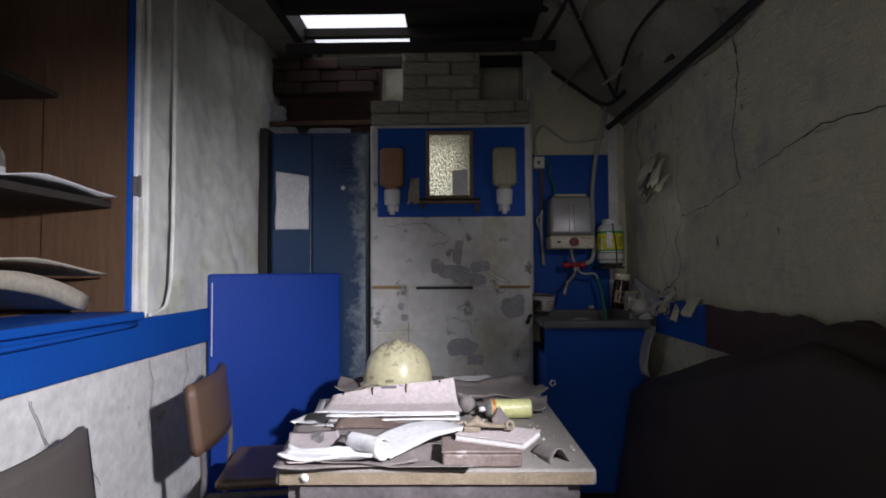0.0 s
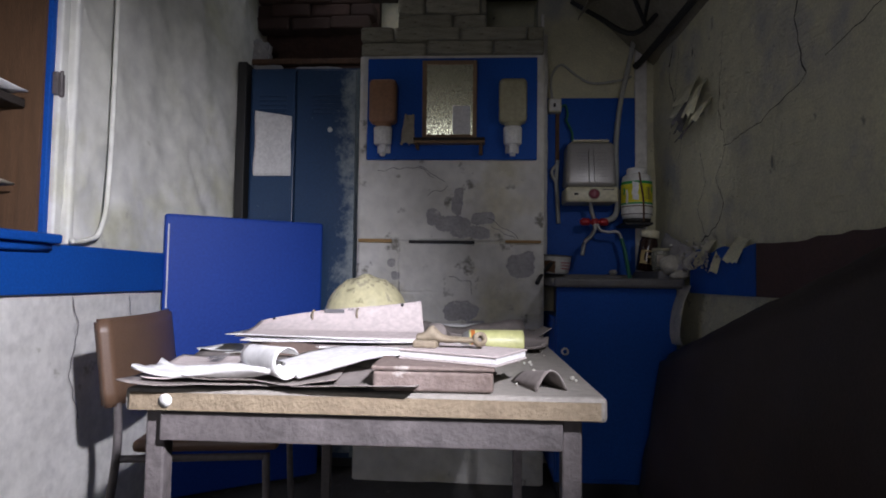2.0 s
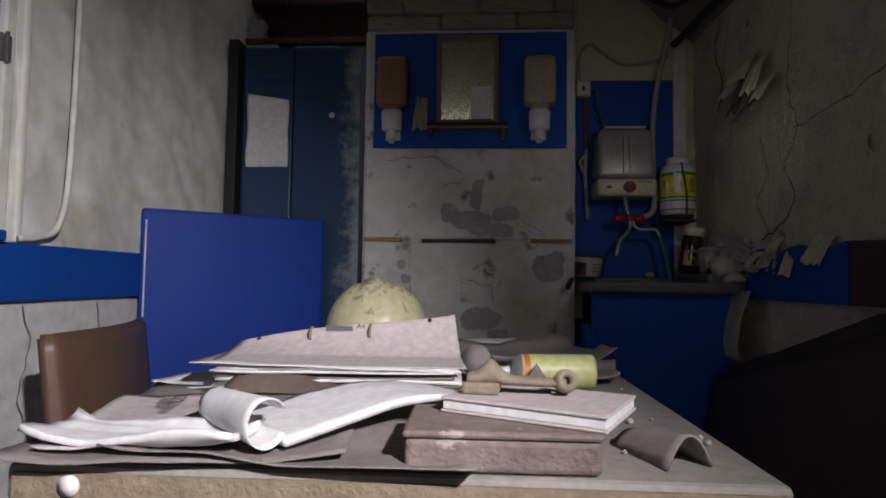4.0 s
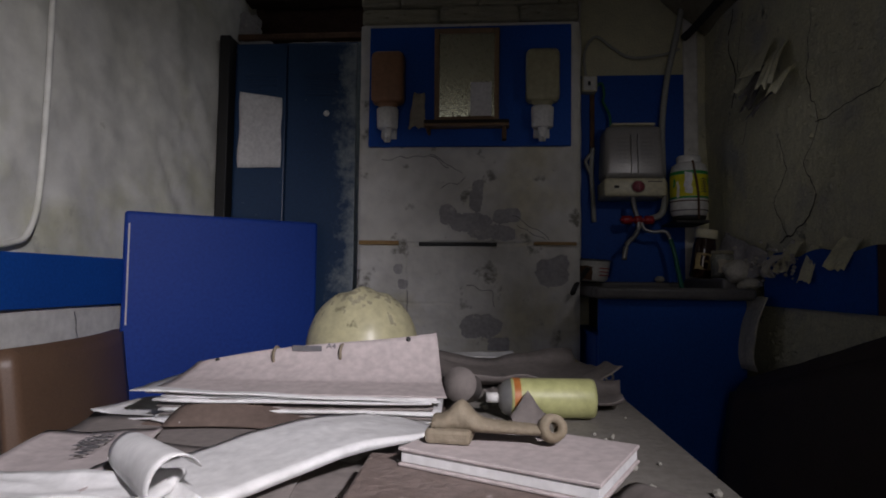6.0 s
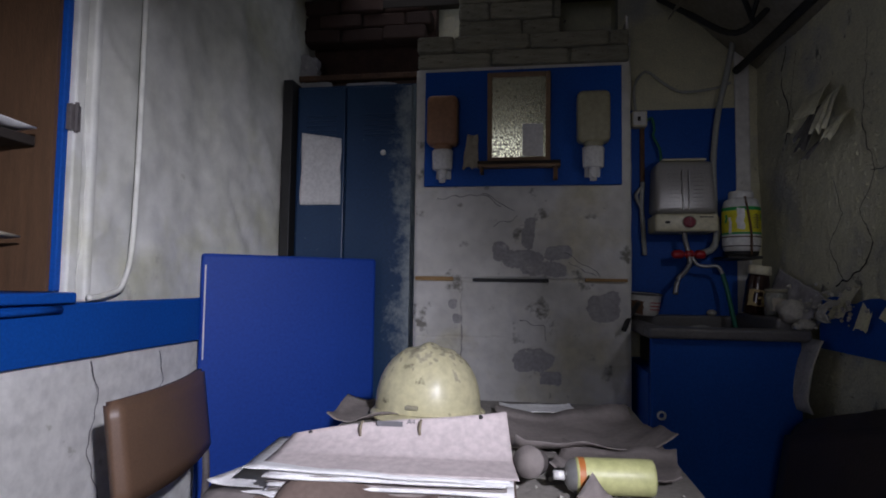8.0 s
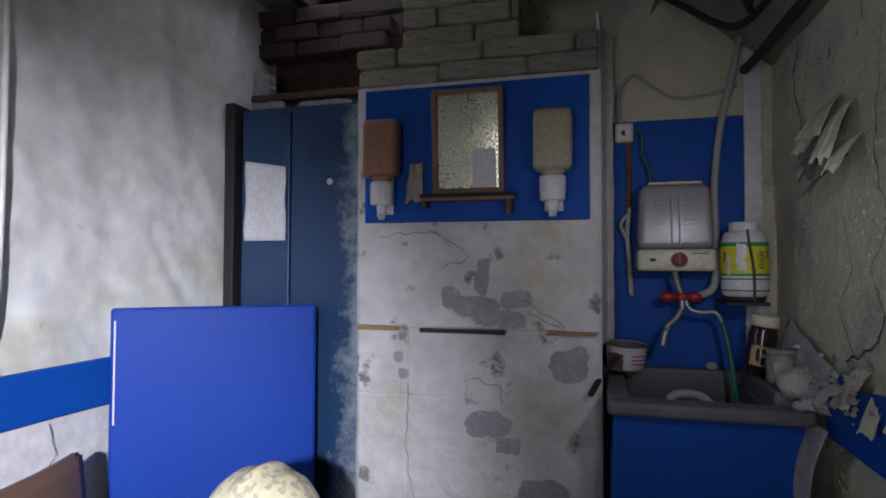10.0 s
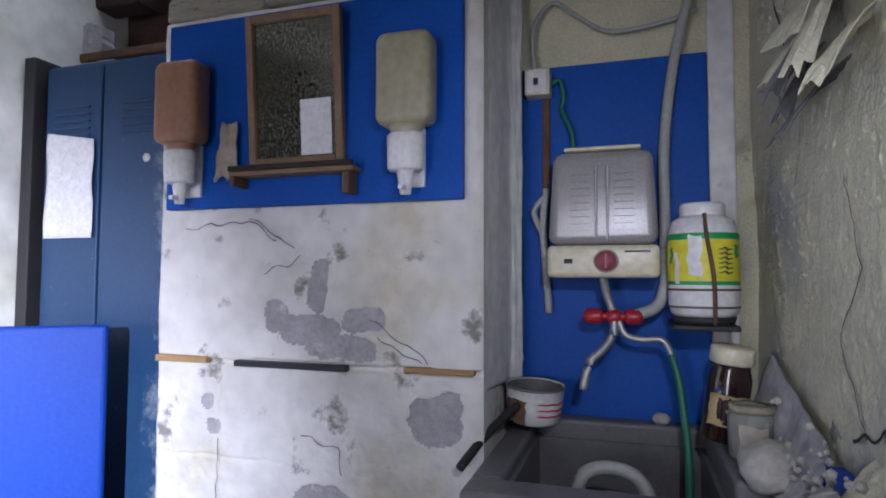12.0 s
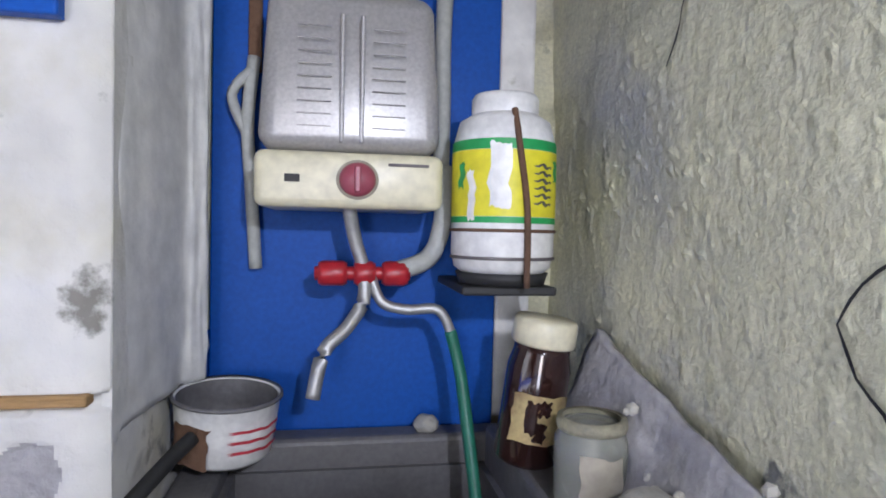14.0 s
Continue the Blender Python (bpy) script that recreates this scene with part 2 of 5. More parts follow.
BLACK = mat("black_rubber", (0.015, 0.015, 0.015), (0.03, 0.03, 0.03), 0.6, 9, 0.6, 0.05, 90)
BRASS = mat("dusty_tarnished_brass", (0.26, 0.22, 0.16), (0.15, 0.115, 0.07), 0.75, 18, 0.9, 0.3, 90)
CANLABEL = mat("faded_yellow_can", (0.60, 0.60, 0.28), (0.40, 0.42, 0.17), 0.42, 14, 0.9, 0.03, 90, third=(0.30, 0.24, 0.12), third_scale=20, third_cut=0.68)
ORANGE = mat("orange_band", (0.50, 0.17, 0.04), (0.40, 0.13, 0.03), 0.5, 9, 0.6, 0.02, 60)
INK = mat("faded_ink", (0.10, 0.10, 0.11), (0.16, 0.15, 0.15), 0.8, 30, 0.8, 0.0, 90)
CEILING = mat("stained_ceiling", (0.34, 0.32, 0.25), (0.17, 0.15, 0.11), 0.9, 3, 0.8, 0.4, 50, third=(0.11, 0.07, 0.05), third_scale=3, third_cut=0.62)
BRICKPAINT = mat("painted_brick", (0.54, 0.52, 0.40), (0.26, 0.25, 0.18), 0.85, 5, 0.9, 0.8, 40, third=(0.16, 0.15, 0.11), third_scale=7, third_cut=0.62, vary=0.12)
BRICKDARK = mat("sooty_brick", (0.085, 0.045, 0.033), (0.035, 0.022, 0.018), 0.9, 12, 0.8, 0.6, 80, vary=0.3)

for _gloss in (BLUE, BLUEPANEL):
    _gloss.node_tree.nodes["Principled BSDF"].inputs["Specular IOR Level"].default_value = 0.25

MIRROR = bpy.data.materials.new("spotted_mirror")
MIRROR.use_nodes = True
_n = MIRROR.node_tree.nodes
_b = _n["Principled BSDF"]
_b.inputs["Metallic"].default_value = 1.0
_noise = _n.new("ShaderNodeTexNoise")
_noise.inputs["Scale"].default_value, _noise.inputs["Detail"].default_value = 34, 12
_r = _n.new("ShaderNodeMapRange")
_r.inputs[1].default_value, _r.inputs[2].default_value, _r.inputs[3].default_value, _r.inputs[4].default_value = 0.38, 0.66, 0.06, 0.4
MIRROR.node_tree.links.new(_noise.outputs[0], _r.inputs[0])
MIRROR.node_tree.links.new(_r.outputs[0], _b.inputs["Roughness"])
_m = _n.new("ShaderNodeMix")
_m.data_type = "RGBA"
_m.inputs[6].default_value, _m.inputs[7].default_value = (0.50, 0.52, 0.42, 1), (0.12, 0.12, 0.08, 1)
_r2 = _n.new("ShaderNodeMapRange")
_r2.inputs[1].default_value, _r2.inputs[2].default_value = 0.45, 0.62
MIRROR.node_tree.links.new(_noise.outputs[0], _r2.inputs[0])
MIRROR.node_tree.links.new(_r2.outputs[0], _m.inputs[0])
MIRROR.node_tree.links.new(_m.outputs[2], _b.inputs["Base Color"])

GLASS = bpy.data.materials.new("dusty_glass")
GLASS.use_nodes = True
_b = GLASS.node_tree.nodes["Principled BSDF"]
_b.inputs["Base Color"].default_value = (0.75, 0.76, 0.68, 1)
_b.inputs["Roughness"].default_value, _b.inputs["Transmission Weight"].default_value, _b.inputs["IOR"].default_value = 0.22, 0.8, 1.2


# ---- mesh helpers ----
def mesh_object(name, bm, material, smooth=False):
    me = bpy.data.meshes.new(name)
    bm.normal_update()
    bm.to_mesh(me)
    bm.free()
    if smooth:
        for p in me.polygons:
            p.use_smooth = True
    me.materials.append(material)
    return new(name, me)


def part(name, bm, material, parent, label="", smooth=False):
    ob = mesh_object(name, bm, material, smooth)
    ob.parent = parent
    if label:
        tagged(ob, label)
    return ob


def thing(name, label, category, m=None, group=""):
    ob = new(name)
    ob.empty_display_size = 0.05
    if m is not None:
        ob.matrix_basis = m
    return tagged(ob, label, category, group)


def structure(name, bm, material, smooth=False, label=""):
    return tagged(mesh_object(name, bm, material, smooth), label, kind="structure")


def box(x0, x1, y0, y1, z0, z1, bevel=0.0, seg=2, bm=None):
    own = bmesh.new()
    bmesh.ops.create_cube(own, size=1, matrix=Matrix.LocRotScale(((x0 + x1) / 2, (y0 + y1) / 2, (z0 + z1) / 2), None, (x1 - x0, y1 - y0, z1 - z0)))
    if bevel:
        bmesh.ops.bevel(own, geom=own.edges[:], offset=bevel, segments=seg, affect="EDGES", profile=0.5)
    return merge(bm, own)


def merge(bm, other):
    if bm is None:
        return other
    me = bpy.data.meshes.new("tmp")
    other.to_mesh(me)
    other.free()
    bm.from_mesh(me)
    bpy.data.meshes.remove(me)
    return bm


def moved(bm, m):
    bmesh.ops.transform(bm, matrix=m, verts=bm.verts[:])
    return bm


def lathe(profile, seg=32, bm=None, m=None):
    """Turned about z from (radius, z) pairs."""
    own = bmesh.new()
    rings = []
    for r, z in profile:
        if r < 1e-5:
            rings.append([own.verts.new((0, 0, z))])
        else:
            rings.append([own.verts.new((r * math.cos(2 * math.pi * k / seg), r * math.sin(2 * math.pi * k / seg), z)) for k in range(seg)])
    for a, b in zip(rings, rings[1:]):
        for k in range(seg):
            k2 = (k + 1) % seg
            ring = [a[k % len(a)], a[k2 % len(a)], b[k2 % len(b)], b[k % len(b)]]
            ring = list(dict.fromkeys(ring))
            if len(ring) > 2:
                own.faces.new(ring)
    bmesh.ops.recalc_face_normals(own, faces=own.faces[:])
    if m is not None:
        moved(own, m)
    return merge(bm, own)


def tube(points, r, seg=8, bm=None, steps=6):
    """A smooth round tube through the points."""
    pts = [Vector(p) for p in points]
    line = []
    for i in range(len(pts) - 1):
        p0, p1, p2, p3 = pts[max(i - 1, 0)], pts[i], pts[i + 1], pts[min(i + 2, len(pts) - 1)]
        for k in range(steps):
            t = k / steps
            line.append(0.5 * ((2 * p1) + (p2 - p0) * t + (2 * p0 - 5 * p1 + 4 * p2 - p3) * t * t + (3 * p1 - p0 - 3 * p2 + p3) * t ** 3))
    line.append(pts[-1])
    own = bmesh.new()
    rings = []
    side = Vector((0.31, 0.23, 0.92)).normalized()
    for i, p in enumerate(line):
        d = (line[min(i + 1, len(line) - 1)] - line[max(i - 1, 0)]).normalized()
        u = d.cross(side)
        if u.length < 0.05:
            u = d.cross(Vector((1, 0, 0)))
        u.normalize()
        w = d.cross(u)
        rings.append([own.verts.new(p + r * (math.cos(2 * math.pi * k / seg) * u + math.sin(2 * math.pi * k / seg) * w)) for k in range(seg)])
    for a, b in zip(rings, rings[1:]):
        for k in range(seg):
            own.faces.new((a[k], a[(k + 1) % seg], b[(k + 1) % seg], b[k]))
    own.faces.new(rings[0][::-1])
    own.faces.new(rings[-1])
    bmesh.ops.recalc_face_normals(own, faces=own.faces[:])
    return merge(bm, own)


def surface(nu, nv, f, thick=0.0, bm=None):
    """A grid sheet of f(u, v) with u, v in 0..1, given a thickness behind it."""
    own = bmesh.new()
    grid = [[own.verts.new(f(i / nu, j / nv)) for j in range(nv + 1)] for i in range(nu + 1)]
    for i in range(nu):
        for j in range(nv):
            own.faces.new((grid[i][j], grid[i + 1][j], grid[i + 1][j + 1], grid[i][j + 1]))
    if thick:
        own.normal_update()
        bmesh.ops.solidify(own, geom=own.faces[:], thickness=thick)
        bmesh.ops.recalc_face_normals(own, faces=own.faces[:])
    return merge(bm, own)


def bump_at(x, y, z=0.0, scale=1.0):
    return noise.noise(Vector((x * scale, y * scale, z)))


def blob(cx, cz, rx, rz, seed, y0, y1, n=40, rough=0.35):
    """A flake with a ragged outline, upright in the x z plane."""
    own = bmesh.new()
    front, back = [], []
    for k in range(n):
        a = 2 * math.pi * k / n
        r = (abs(math.cos(a)) ** 5 + abs(math.sin(a)) ** 5) ** -0.2 * (1 + rough * noise.noise(Vector((1.4 * math.cos(a), 1.4 * math.sin(a), seed)))) + 0.45 * rough * noise.noise(Vector((4 * math.cos(a), 4 * math.sin(a), seed + 5)))
        x, z = cx + rx * r * math.cos(a), cz + rz * r * math.sin(a)
        front.append(own.verts.new((x, y0, z)))
        back.append(own.verts.new((x, y1, z)))
    own.faces.new(front)
    own.faces.new(back[::-1])
    for k in range(n):
        own.faces.new((front[k], back[k], back[(k + 1) % n], front[(k + 1) % n]))
    bmesh.ops.recalc_face_normals(own, faces=own.faces[:])
    return own


def crack(points, width, face, axis="y"):
    """A dark ragged groove drawn as a thin tapering strip on a wall."""
    own = bmesh.new()
    rows = []
    n = 10
    for i in range(len(points) - 1):
        for k in range(n + (i == len(points) - 2)):
            t = k / n
            a = points[i][0] * (1 - t) + points[i + 1][0] * t
            b = points[i][1] * (1 - t) + points[i + 1][1] * t
            a += 0.014 * bump_at(a, b, 3.0, 22)
            b += 0.014 * bump_at(a, b, 8.0, 22)
            w = width * (0.6 + 0.8 * abs(bump_at(a, b, 1.0, 30)))
            rows.append((a, b, w))
    last = None
    for i, (a, b, w) in enumerate(rows):
        a2, b2 = rows[min(i + 1, len(rows) - 1)][:2]
        a1, b1 = rows[max(i - 1, 0)][:2]
        d = Vector((a2 - a1, b2 - b1)).normalized()
        p, q = (a - d.y * w / 2, b + d.x * w / 2), (a + d.y * w / 2, b - d.x * w / 2)
        pair = [own.verts.new((c[0], face, c[1]) if axis == "y" else (face(c[0], c[1]) if callable(face) else face, c[0], c[1])) for c in (p, q)]
        if last:
            own.faces.new((last[0], last[1], pair[1], pair[0]))
        last = pair
    return own


# ---- structure ----
def floor_point(u, v):
    x, y = -1.3 + 2.7 * u, -1.9 + 5.9 * v
    return (x, y, 0.006 * bump_at(x, y, 0, 4) + 0.004 * bump_at(x, y, 2, 15))


structure("floor", surface(70, 140, floor_point), CONCRETE, True)

b = box(-1.36, -1.06, -1.7, 3.72, 0.0, 0.985)
box(-1.36, -1.06, 2.13, 3.72, 0.985, 2.62, bm=b)
box(-1.36, -1.06, -1.7, 0.3, 0.985, 2.62, bm=b)
box(-1.36, -1.06, 0.3, 2.13, 2.38, 2.62, bm=b)
structure("wall_west", b, WHITEWASH, label="whitewashed wall with a cupboard opening")


def lining_point(u, v):
    y, z = 2.14 + 1.58 * u, 0.995 + 1.6 * v
    ridged = 0.02 * (1 - abs(bump_at(y + 0.3 * z, z, 11, 4.2))) ** 6 * max(0.0, bump_at(y, z, 31, 2.4) + 0.25)
    fold = ridged + 0.016 * bump_at(y, z, 4.0, 2.6) + 0.011 * bump_at(y * 1.6 + z * 0.9, z * 0.5, 1.0, 5.0) + 0.004 * bump_at(y, z, 7, 17)
    pleat = 0.022 * math.exp(-((y - 2.95 - 0.22 * (2.0 - z)) / 0.05) ** 2) * math.exp(-((z - 1.95) / 0.25) ** 2)
    draw_in = 0.085 * min(1.0, max(0.0, (y - 2.75) / 0.55))
    return (-1.052 + abs(fold) + pleat + draw_in, y, z)


structure("wall_lining", surface(90, 100, lining_point), LINING, True, "crinkled white wall lining, stained and bulging")
b = box(-1.058, -1.03, 2.135, 2.17, 1.0, 2.6, 0.006)
box(-1.058, -1.022, 2.19, 2.215, 1.0, 2.6, 0.008, bm=b)
structure("trim_bead", b, LINING, label="white painted beading beside the cupboard opening")


def lower_point(u, v):
    y, z = -1.6 + 4.9 * u, 0.0 + 0.86 * v
    return (-1.05 + 0.008 * bump_at(y, z, 3, 3) + 0.005 * bump_at(y, z, 9, 9), y, z)


structure("wall_lower_plaster", surface(120, 30, lower_point), WHITEWASH, True, "bulging whitewashed plaster below the blue band")
for k, pts in enumerate(([(2.25, 0.84), (2.28, 0.72), (2.24, 0.60), (2.30, 0.45)], [(1.62, 0.82), (1.70, 0.66), (1.66, 0.5)], [(1.70, 0.66), (1.85, 0.60), (1.95, 0.48)], [(2.55, 0.84), (2.57, 0.74), (2.53, 0.68)], [(1.2, 0.7), (1.35, 0.62), (1.5, 0.6)])):
    structure(f"trim_wall_crack_{k + 1}", crack(pts, 0.004, -1.038, "x"), INK, label="fine crack in the whitewash")
structure("trim_dado_west", box(-1.058, -1.026, -1.6, 3.25, 0.85, 1.0, 0.004), BLUE, label="wide blue gloss band along the wall")
structure("trim_sill", box(-1.34, -1.0, 0.3, 2.14, 1.0, 1.028, 0.006), BLUE, label="blue painted sill of the cupboard opening")
b = tube([(-1.012, 0.4, 0.985), (-1.01, 1.3, 0.975), (-1.012, 2.1, 0.985)], 0.009)
structure("trim_conduit_sill", b, BLUE, True, "blue painted conduit under the sill")
b = box(-1.07, -1.045, 2.113, 2.132, 1.03, 2.38, 0.003)
structure("trim_blue_edge", b, BLUE, label="blue painted edge of the opening")

# east wall, rough and yellowed
structure("wall_east", box(1.16, 1.4, -1.7, 3.72, 0, 2.62), YELLOWED)


def east_face(y, z):
    """How far east the rough plaster stands at a place on the wall."""
    d = 0.012 * bump_at(y, z, 5, 1.6) + 0.005 * bump_at(y, z, 2, 5) + 0.0015 * bump_at(y, z, 6, 19)
    d += 0.004 * max(0.0, bump_at(y, z, 14, 42) - 0.15) + 0.010 * max(0.0, bump_at(y, z, 8, 80) - 0.25) * max(0.0, 0.5 + 2 * bump_at(y, z, 3, 4))
    return 1.125 - d


def east_point(u, v):
    y = -1.68 + 3.88 * u / 0.3 if u < 0.3 else 2.2 + 1.28 * (u - 0.3) / 0.7
    z = 2.14 * v
    return (east_face(y, z), y, z)


structure("wall_east_plaster", surface(330, 380, east_point), YELLOWED, False, "rough yellowed plaster, cracked and flaking")
for k, pts in enumerate(([(2.62, 1.83), (2.66, 1.55), (2.60, 1.40), (2.68, 1.30), (2.62, 1.2)], [(2.62, 1.40), (2.35, 1.43), (2.1, 1.48)], [(3.1, 1.95), (3.15, 1.75), (3.05, 1.6), (3.12, 1.45)], [(2.0, 1.5), (1.6, 1.56), (1.2, 1.53)], [(2.83, 1.42), (2.78, 1.3), (2.86, 1.2), (2.78, 1.08)])):
    structure(f"trim_crack_{k + 1}", crack(pts, 0.0036, lambda y, z: east_face(y, z) - 0.003, "x"), BLACK, label="dark crack in the plaster")


def dado_east(y0, y1):
    def f(u, v):
        y = y0 + (y1 - y0) * u
        z = 0.87 + 0.16 * v + 0.03 * bump_at(y * 8.9, v, 3, 0.9) * (1 if v > 0.5 else 0)
        return (1.095 - 0.004 * bump_at(y, z, 2, 8), y, z)
    return surface(int(20 * (y1 - y0)) + 4, 4, f, -0.006)


structure("trim_dado_east", dado_east(2.33, 2.9), BLUE, label="flaking blue band on the rough wall")
structure("trim_dado_east_brown", dado_east(-1.6, 2.325), MAROON, label="dark red-brown band along the rough wall")

# far wall, its recesses and the chimney breast
b = box(-1.36, -0.325, 3.72, 3.95, 0, 2.62)
box(0.535, 1.4, 3.48, 3.72, 0, 2.62, bm=b)
box(-0.325, 1.4, 3.72, 3.95, 0, 2.62, bm=b)
structure("wall_north", b, YELLOWED)


BARE = [(0.135, 1.250, 0.030, 0.050), (0.115, 1.165, 0.075, 0.040), (0.030, 1.195, 0.035, 0.035), (0.26, 1.195, 0.055, 0.030), (0.145, 1.300, 0.024, 0.032), (0.20, 1.125, 0.10, 0.028), (0.43, 0.98, 0.065, 0.060), (-0.16, 0.985, 0.018, 0.022), (-0.14, 0.925, 0.020, 0.018), (0.16, 0.765, 0.075, 0.045), (0.23, 0.70, 0.05, 0.03), (0.35, 0.55, 0.09, 0.05)]


def bare(x, z):
    """How far inside a patch of lost paint the point lies, above nought within one."""
    wob = 0.32 * bump_at(x, z, 5, 15) + 0.14 * bump_at(x, z, 12, 40) + 0.05 * bump_at(x, z, 7, 110)
    return max(1 - ((abs(x - cx) / rx) ** 3 + (abs(z - cz) / rz) ** 3) ** 0.33 for cx, cz, rx, rz in BARE) + wob


def breast_front(u, v):
    x, z = -0.325 + 0.86 * u, 0.3 + 1.65 * v
    d = 0.004 * bump_at(x, z, 2, 5) + 0.003 * bump_at(x, z, 9, 16) + 0.0012 * bump_at(x, z, 4, 60)
    d -= 0.0035 * min(1.0, max(0.0, bare(x, z) / 0.08))
    if abs(z - 1.083 + 0.006 * bump_at(x, z, 1, 9)) < 0.008:
        d -= 0.014
    if z < 1.07 and abs(x + 0.13 + 0.004 * bump_at(x, z, 1, 14)) < 0.004:
        d -= 0.006
    if abs(z - 0.85 + 0.008 * bump_at(x, z, 3, 11)) < 0.003 and x < 0.05:
        d -= 0.006
    edge = max(0.0, (x - 0.505) / 0.03, (-0.305 - x) / 0.02)
    return (x, 3.14 - d + 0.012 * edge * edge, z)


b = surface(230, 430, breast_front)
b.verts.ensure_lookup_table()
for f in b.faces:
    c = f.calc_center_median()
    f.smooth = True
    if bare(c.x, c.z) > 0.04:
        f.material_index = 1
box(-0.325, 0.535, 3.165, 3.72, 0, 1.95, bm=b)
box(-0.325, -0.315, 3.155, 3.17, 0, 1.95, bm=b)
box(0.525, 0.535, 3.155, 3.17, 0, 1.95, bm=b)
box(-0.315, 0.525, 3.142, 3.165, 0, 0.3, bm=b)
breast = structure("wall_chimney_breast", b, BREAST, label="whitewashed chimney breast with peeling patches of bare plaster")
breast.data.materials.append(GREYPLASTER)
part("batten_piece", box(-0.315, -0.16, 3.130, 3.15, 1.077, 1.093, 0.002), PALEWOOD, breast, "splintered wood in the joint")
part("batten_piece", box(0.36, 0.52, 3.130, 3.15, 1.08, 1.092, 0.002), PALEWOOD, breast, "splintered wood in the joint")
part("gap", box(-0.08, 0.22, 3.129, 3.15, 1.074, 1.088, 0.002), BLACK, breast, "dark open joint")
for pts in ([(-0.05, 1.43), (0.02, 1.40), (0.08, 1.355)], [(0.28, 1.2), (0.34, 1.16), (0.42, 1.1)], [(-0.23, 1.41), (-0.05, 1.425), (0.03, 1.38)], [(-0.12, 0.9), (-0.13, 0.7), (-0.1, 0.5)], [(0.0, 1.30), (0.06, 1.32), (0.10, 1.34)], [(0.30, 1.155), (0.33, 1.14), (0.36, 1.115), (0.40, 1.098)], [(0.1, 0.93), (0.2, 0.90), (0.22, 0.84)]):
    part("crack", crack(pts, 0.0028, 3.1315), INK, breast, "fine dark crack")

# white post between breast and sink recess
def fillet_point(u, v):
    z = 1.04 + 1.11 * v
    if u < 0.55:
        k = u / 0.55
        x, y = 0.532 + 0.018 * k, 3.16 + 0.21 * k
    else:
        k = (u - 0.55) / 0.45
        x, y = 0.55 + 0.027 * k, 3.37 + 0.03 * k
    return (x + 0.004 * bump_at(u, z, 3, 8), y + 0.005 * bump_at(u, z, 6, 9) - 0.003 * bump_at(u * 3, z, 2, 30), z)


structure("trim_post", surface(22, 120, fillet_point, 0.012), WHITEWASH, True, "uneven white plaster corner beside the blue board")
structure("trim_post_foot", box(0.536, 0.567, 3.44, 3.479, 0.94, 1.1, 0.003), BLUE, label="blue paint below the white corner")
structure("trim_post_right", box(1.024, 1.085, 3.462, 3.479, 0.95, 2.1, 0.006), WHITEWASH, label="white painted strip beside the blue board")

# ceiling: sound plaster, the sloped side and the open roof over the far half
b = box(-1.06, 0.62, -1.7, 1.75, 2.5, 2.53)
box(-1.06, -0.75, 1.75, 3.72, 2.5, 2.53, bm=b)
structure("ceiling", b, CEILING)


def slope_point(u, v):
    y = -1.7 + 5.2 * u
    x, z = 1.14 - 0.56 * v, 2.03 + 0.48 * v
    return (x, y, z - 0.02 * bump_at(y, v, 3, 2.5) - 0.008 * bump_at(y, v, 8, 9))


structure("ceiling_slope", surface(120, 20, slope_point, 0.02), CEILING, True, "sloping plaster ceiling, stained and sagging")
b = box(-1.1, -0.72, 1.4, 4.0, 2.56, 2.58)
box(-0.72, -0.14, 1.4, 2.98, 2.56, 2.58, bm=b)
box(-0.72, -0.14, 3.58, 4.0, 2.56, 2.58, bm=b)
box(-0.14, 0.9, 1.4, 4.0, 2.56, 2.58, bm=b)
box(-1.1, 0.9, 1.4, 1.42, 2.5, 2.56, bm=b)
box(-1.1, -1.08, 1.4, 4.0, 2.5, 2.56, bm=b)
box(0.88, 0.9, 1.4, 4.0, 2.45, 2.56, bm=b)
box(-1.1, 0.9, 3.97, 4.0, 2.45, 2.56, bm=b)
structure("ceiling_roof_boards", b, DARKWOOD, label="dark roof boarding with an open skylight hole")
for k, (y, z, h) in enumerate([(1.78, 2.46, 0.1), (2.3, 2.46, 0.09), (2.9, 2.47, 0.07), (3.29, 2.50, 0.05), (3.06, 2.33, 0.045), (3.5, 2.40, 0.06)]):
    structure(f"trim_joist_{k + 1}", box(-0.76, 0.66, y, y + 0.05, z, z + h, 0.004), DARKWOOD, label="dark bare ceiling joist")
structure("trim_joist_side", box(-0.77, -0.72, 1.75, 3.72, 2.46, 2.56, 0.004), DARKWOOD, label="dark bare timber at the broken ceiling edge")
structure("trim_lath", tube([(0.62, 1.9, 2.47), (0.66, 2.6, 2.43), (0.60, 3.4, 2.44)], 0.014), DARKWOOD, True, "hanging dark lath")
structure("trim_conduit_east", tube([(1.10, -1.5, 2.04), (1.095, 1.2, 2.03), (1.09, 2.4, 2.03), (1.05, 3.3, 2.02), (1.02, 3.44, 2.0)], 0.017), BLACK, True, "dark conduit along the wall head")
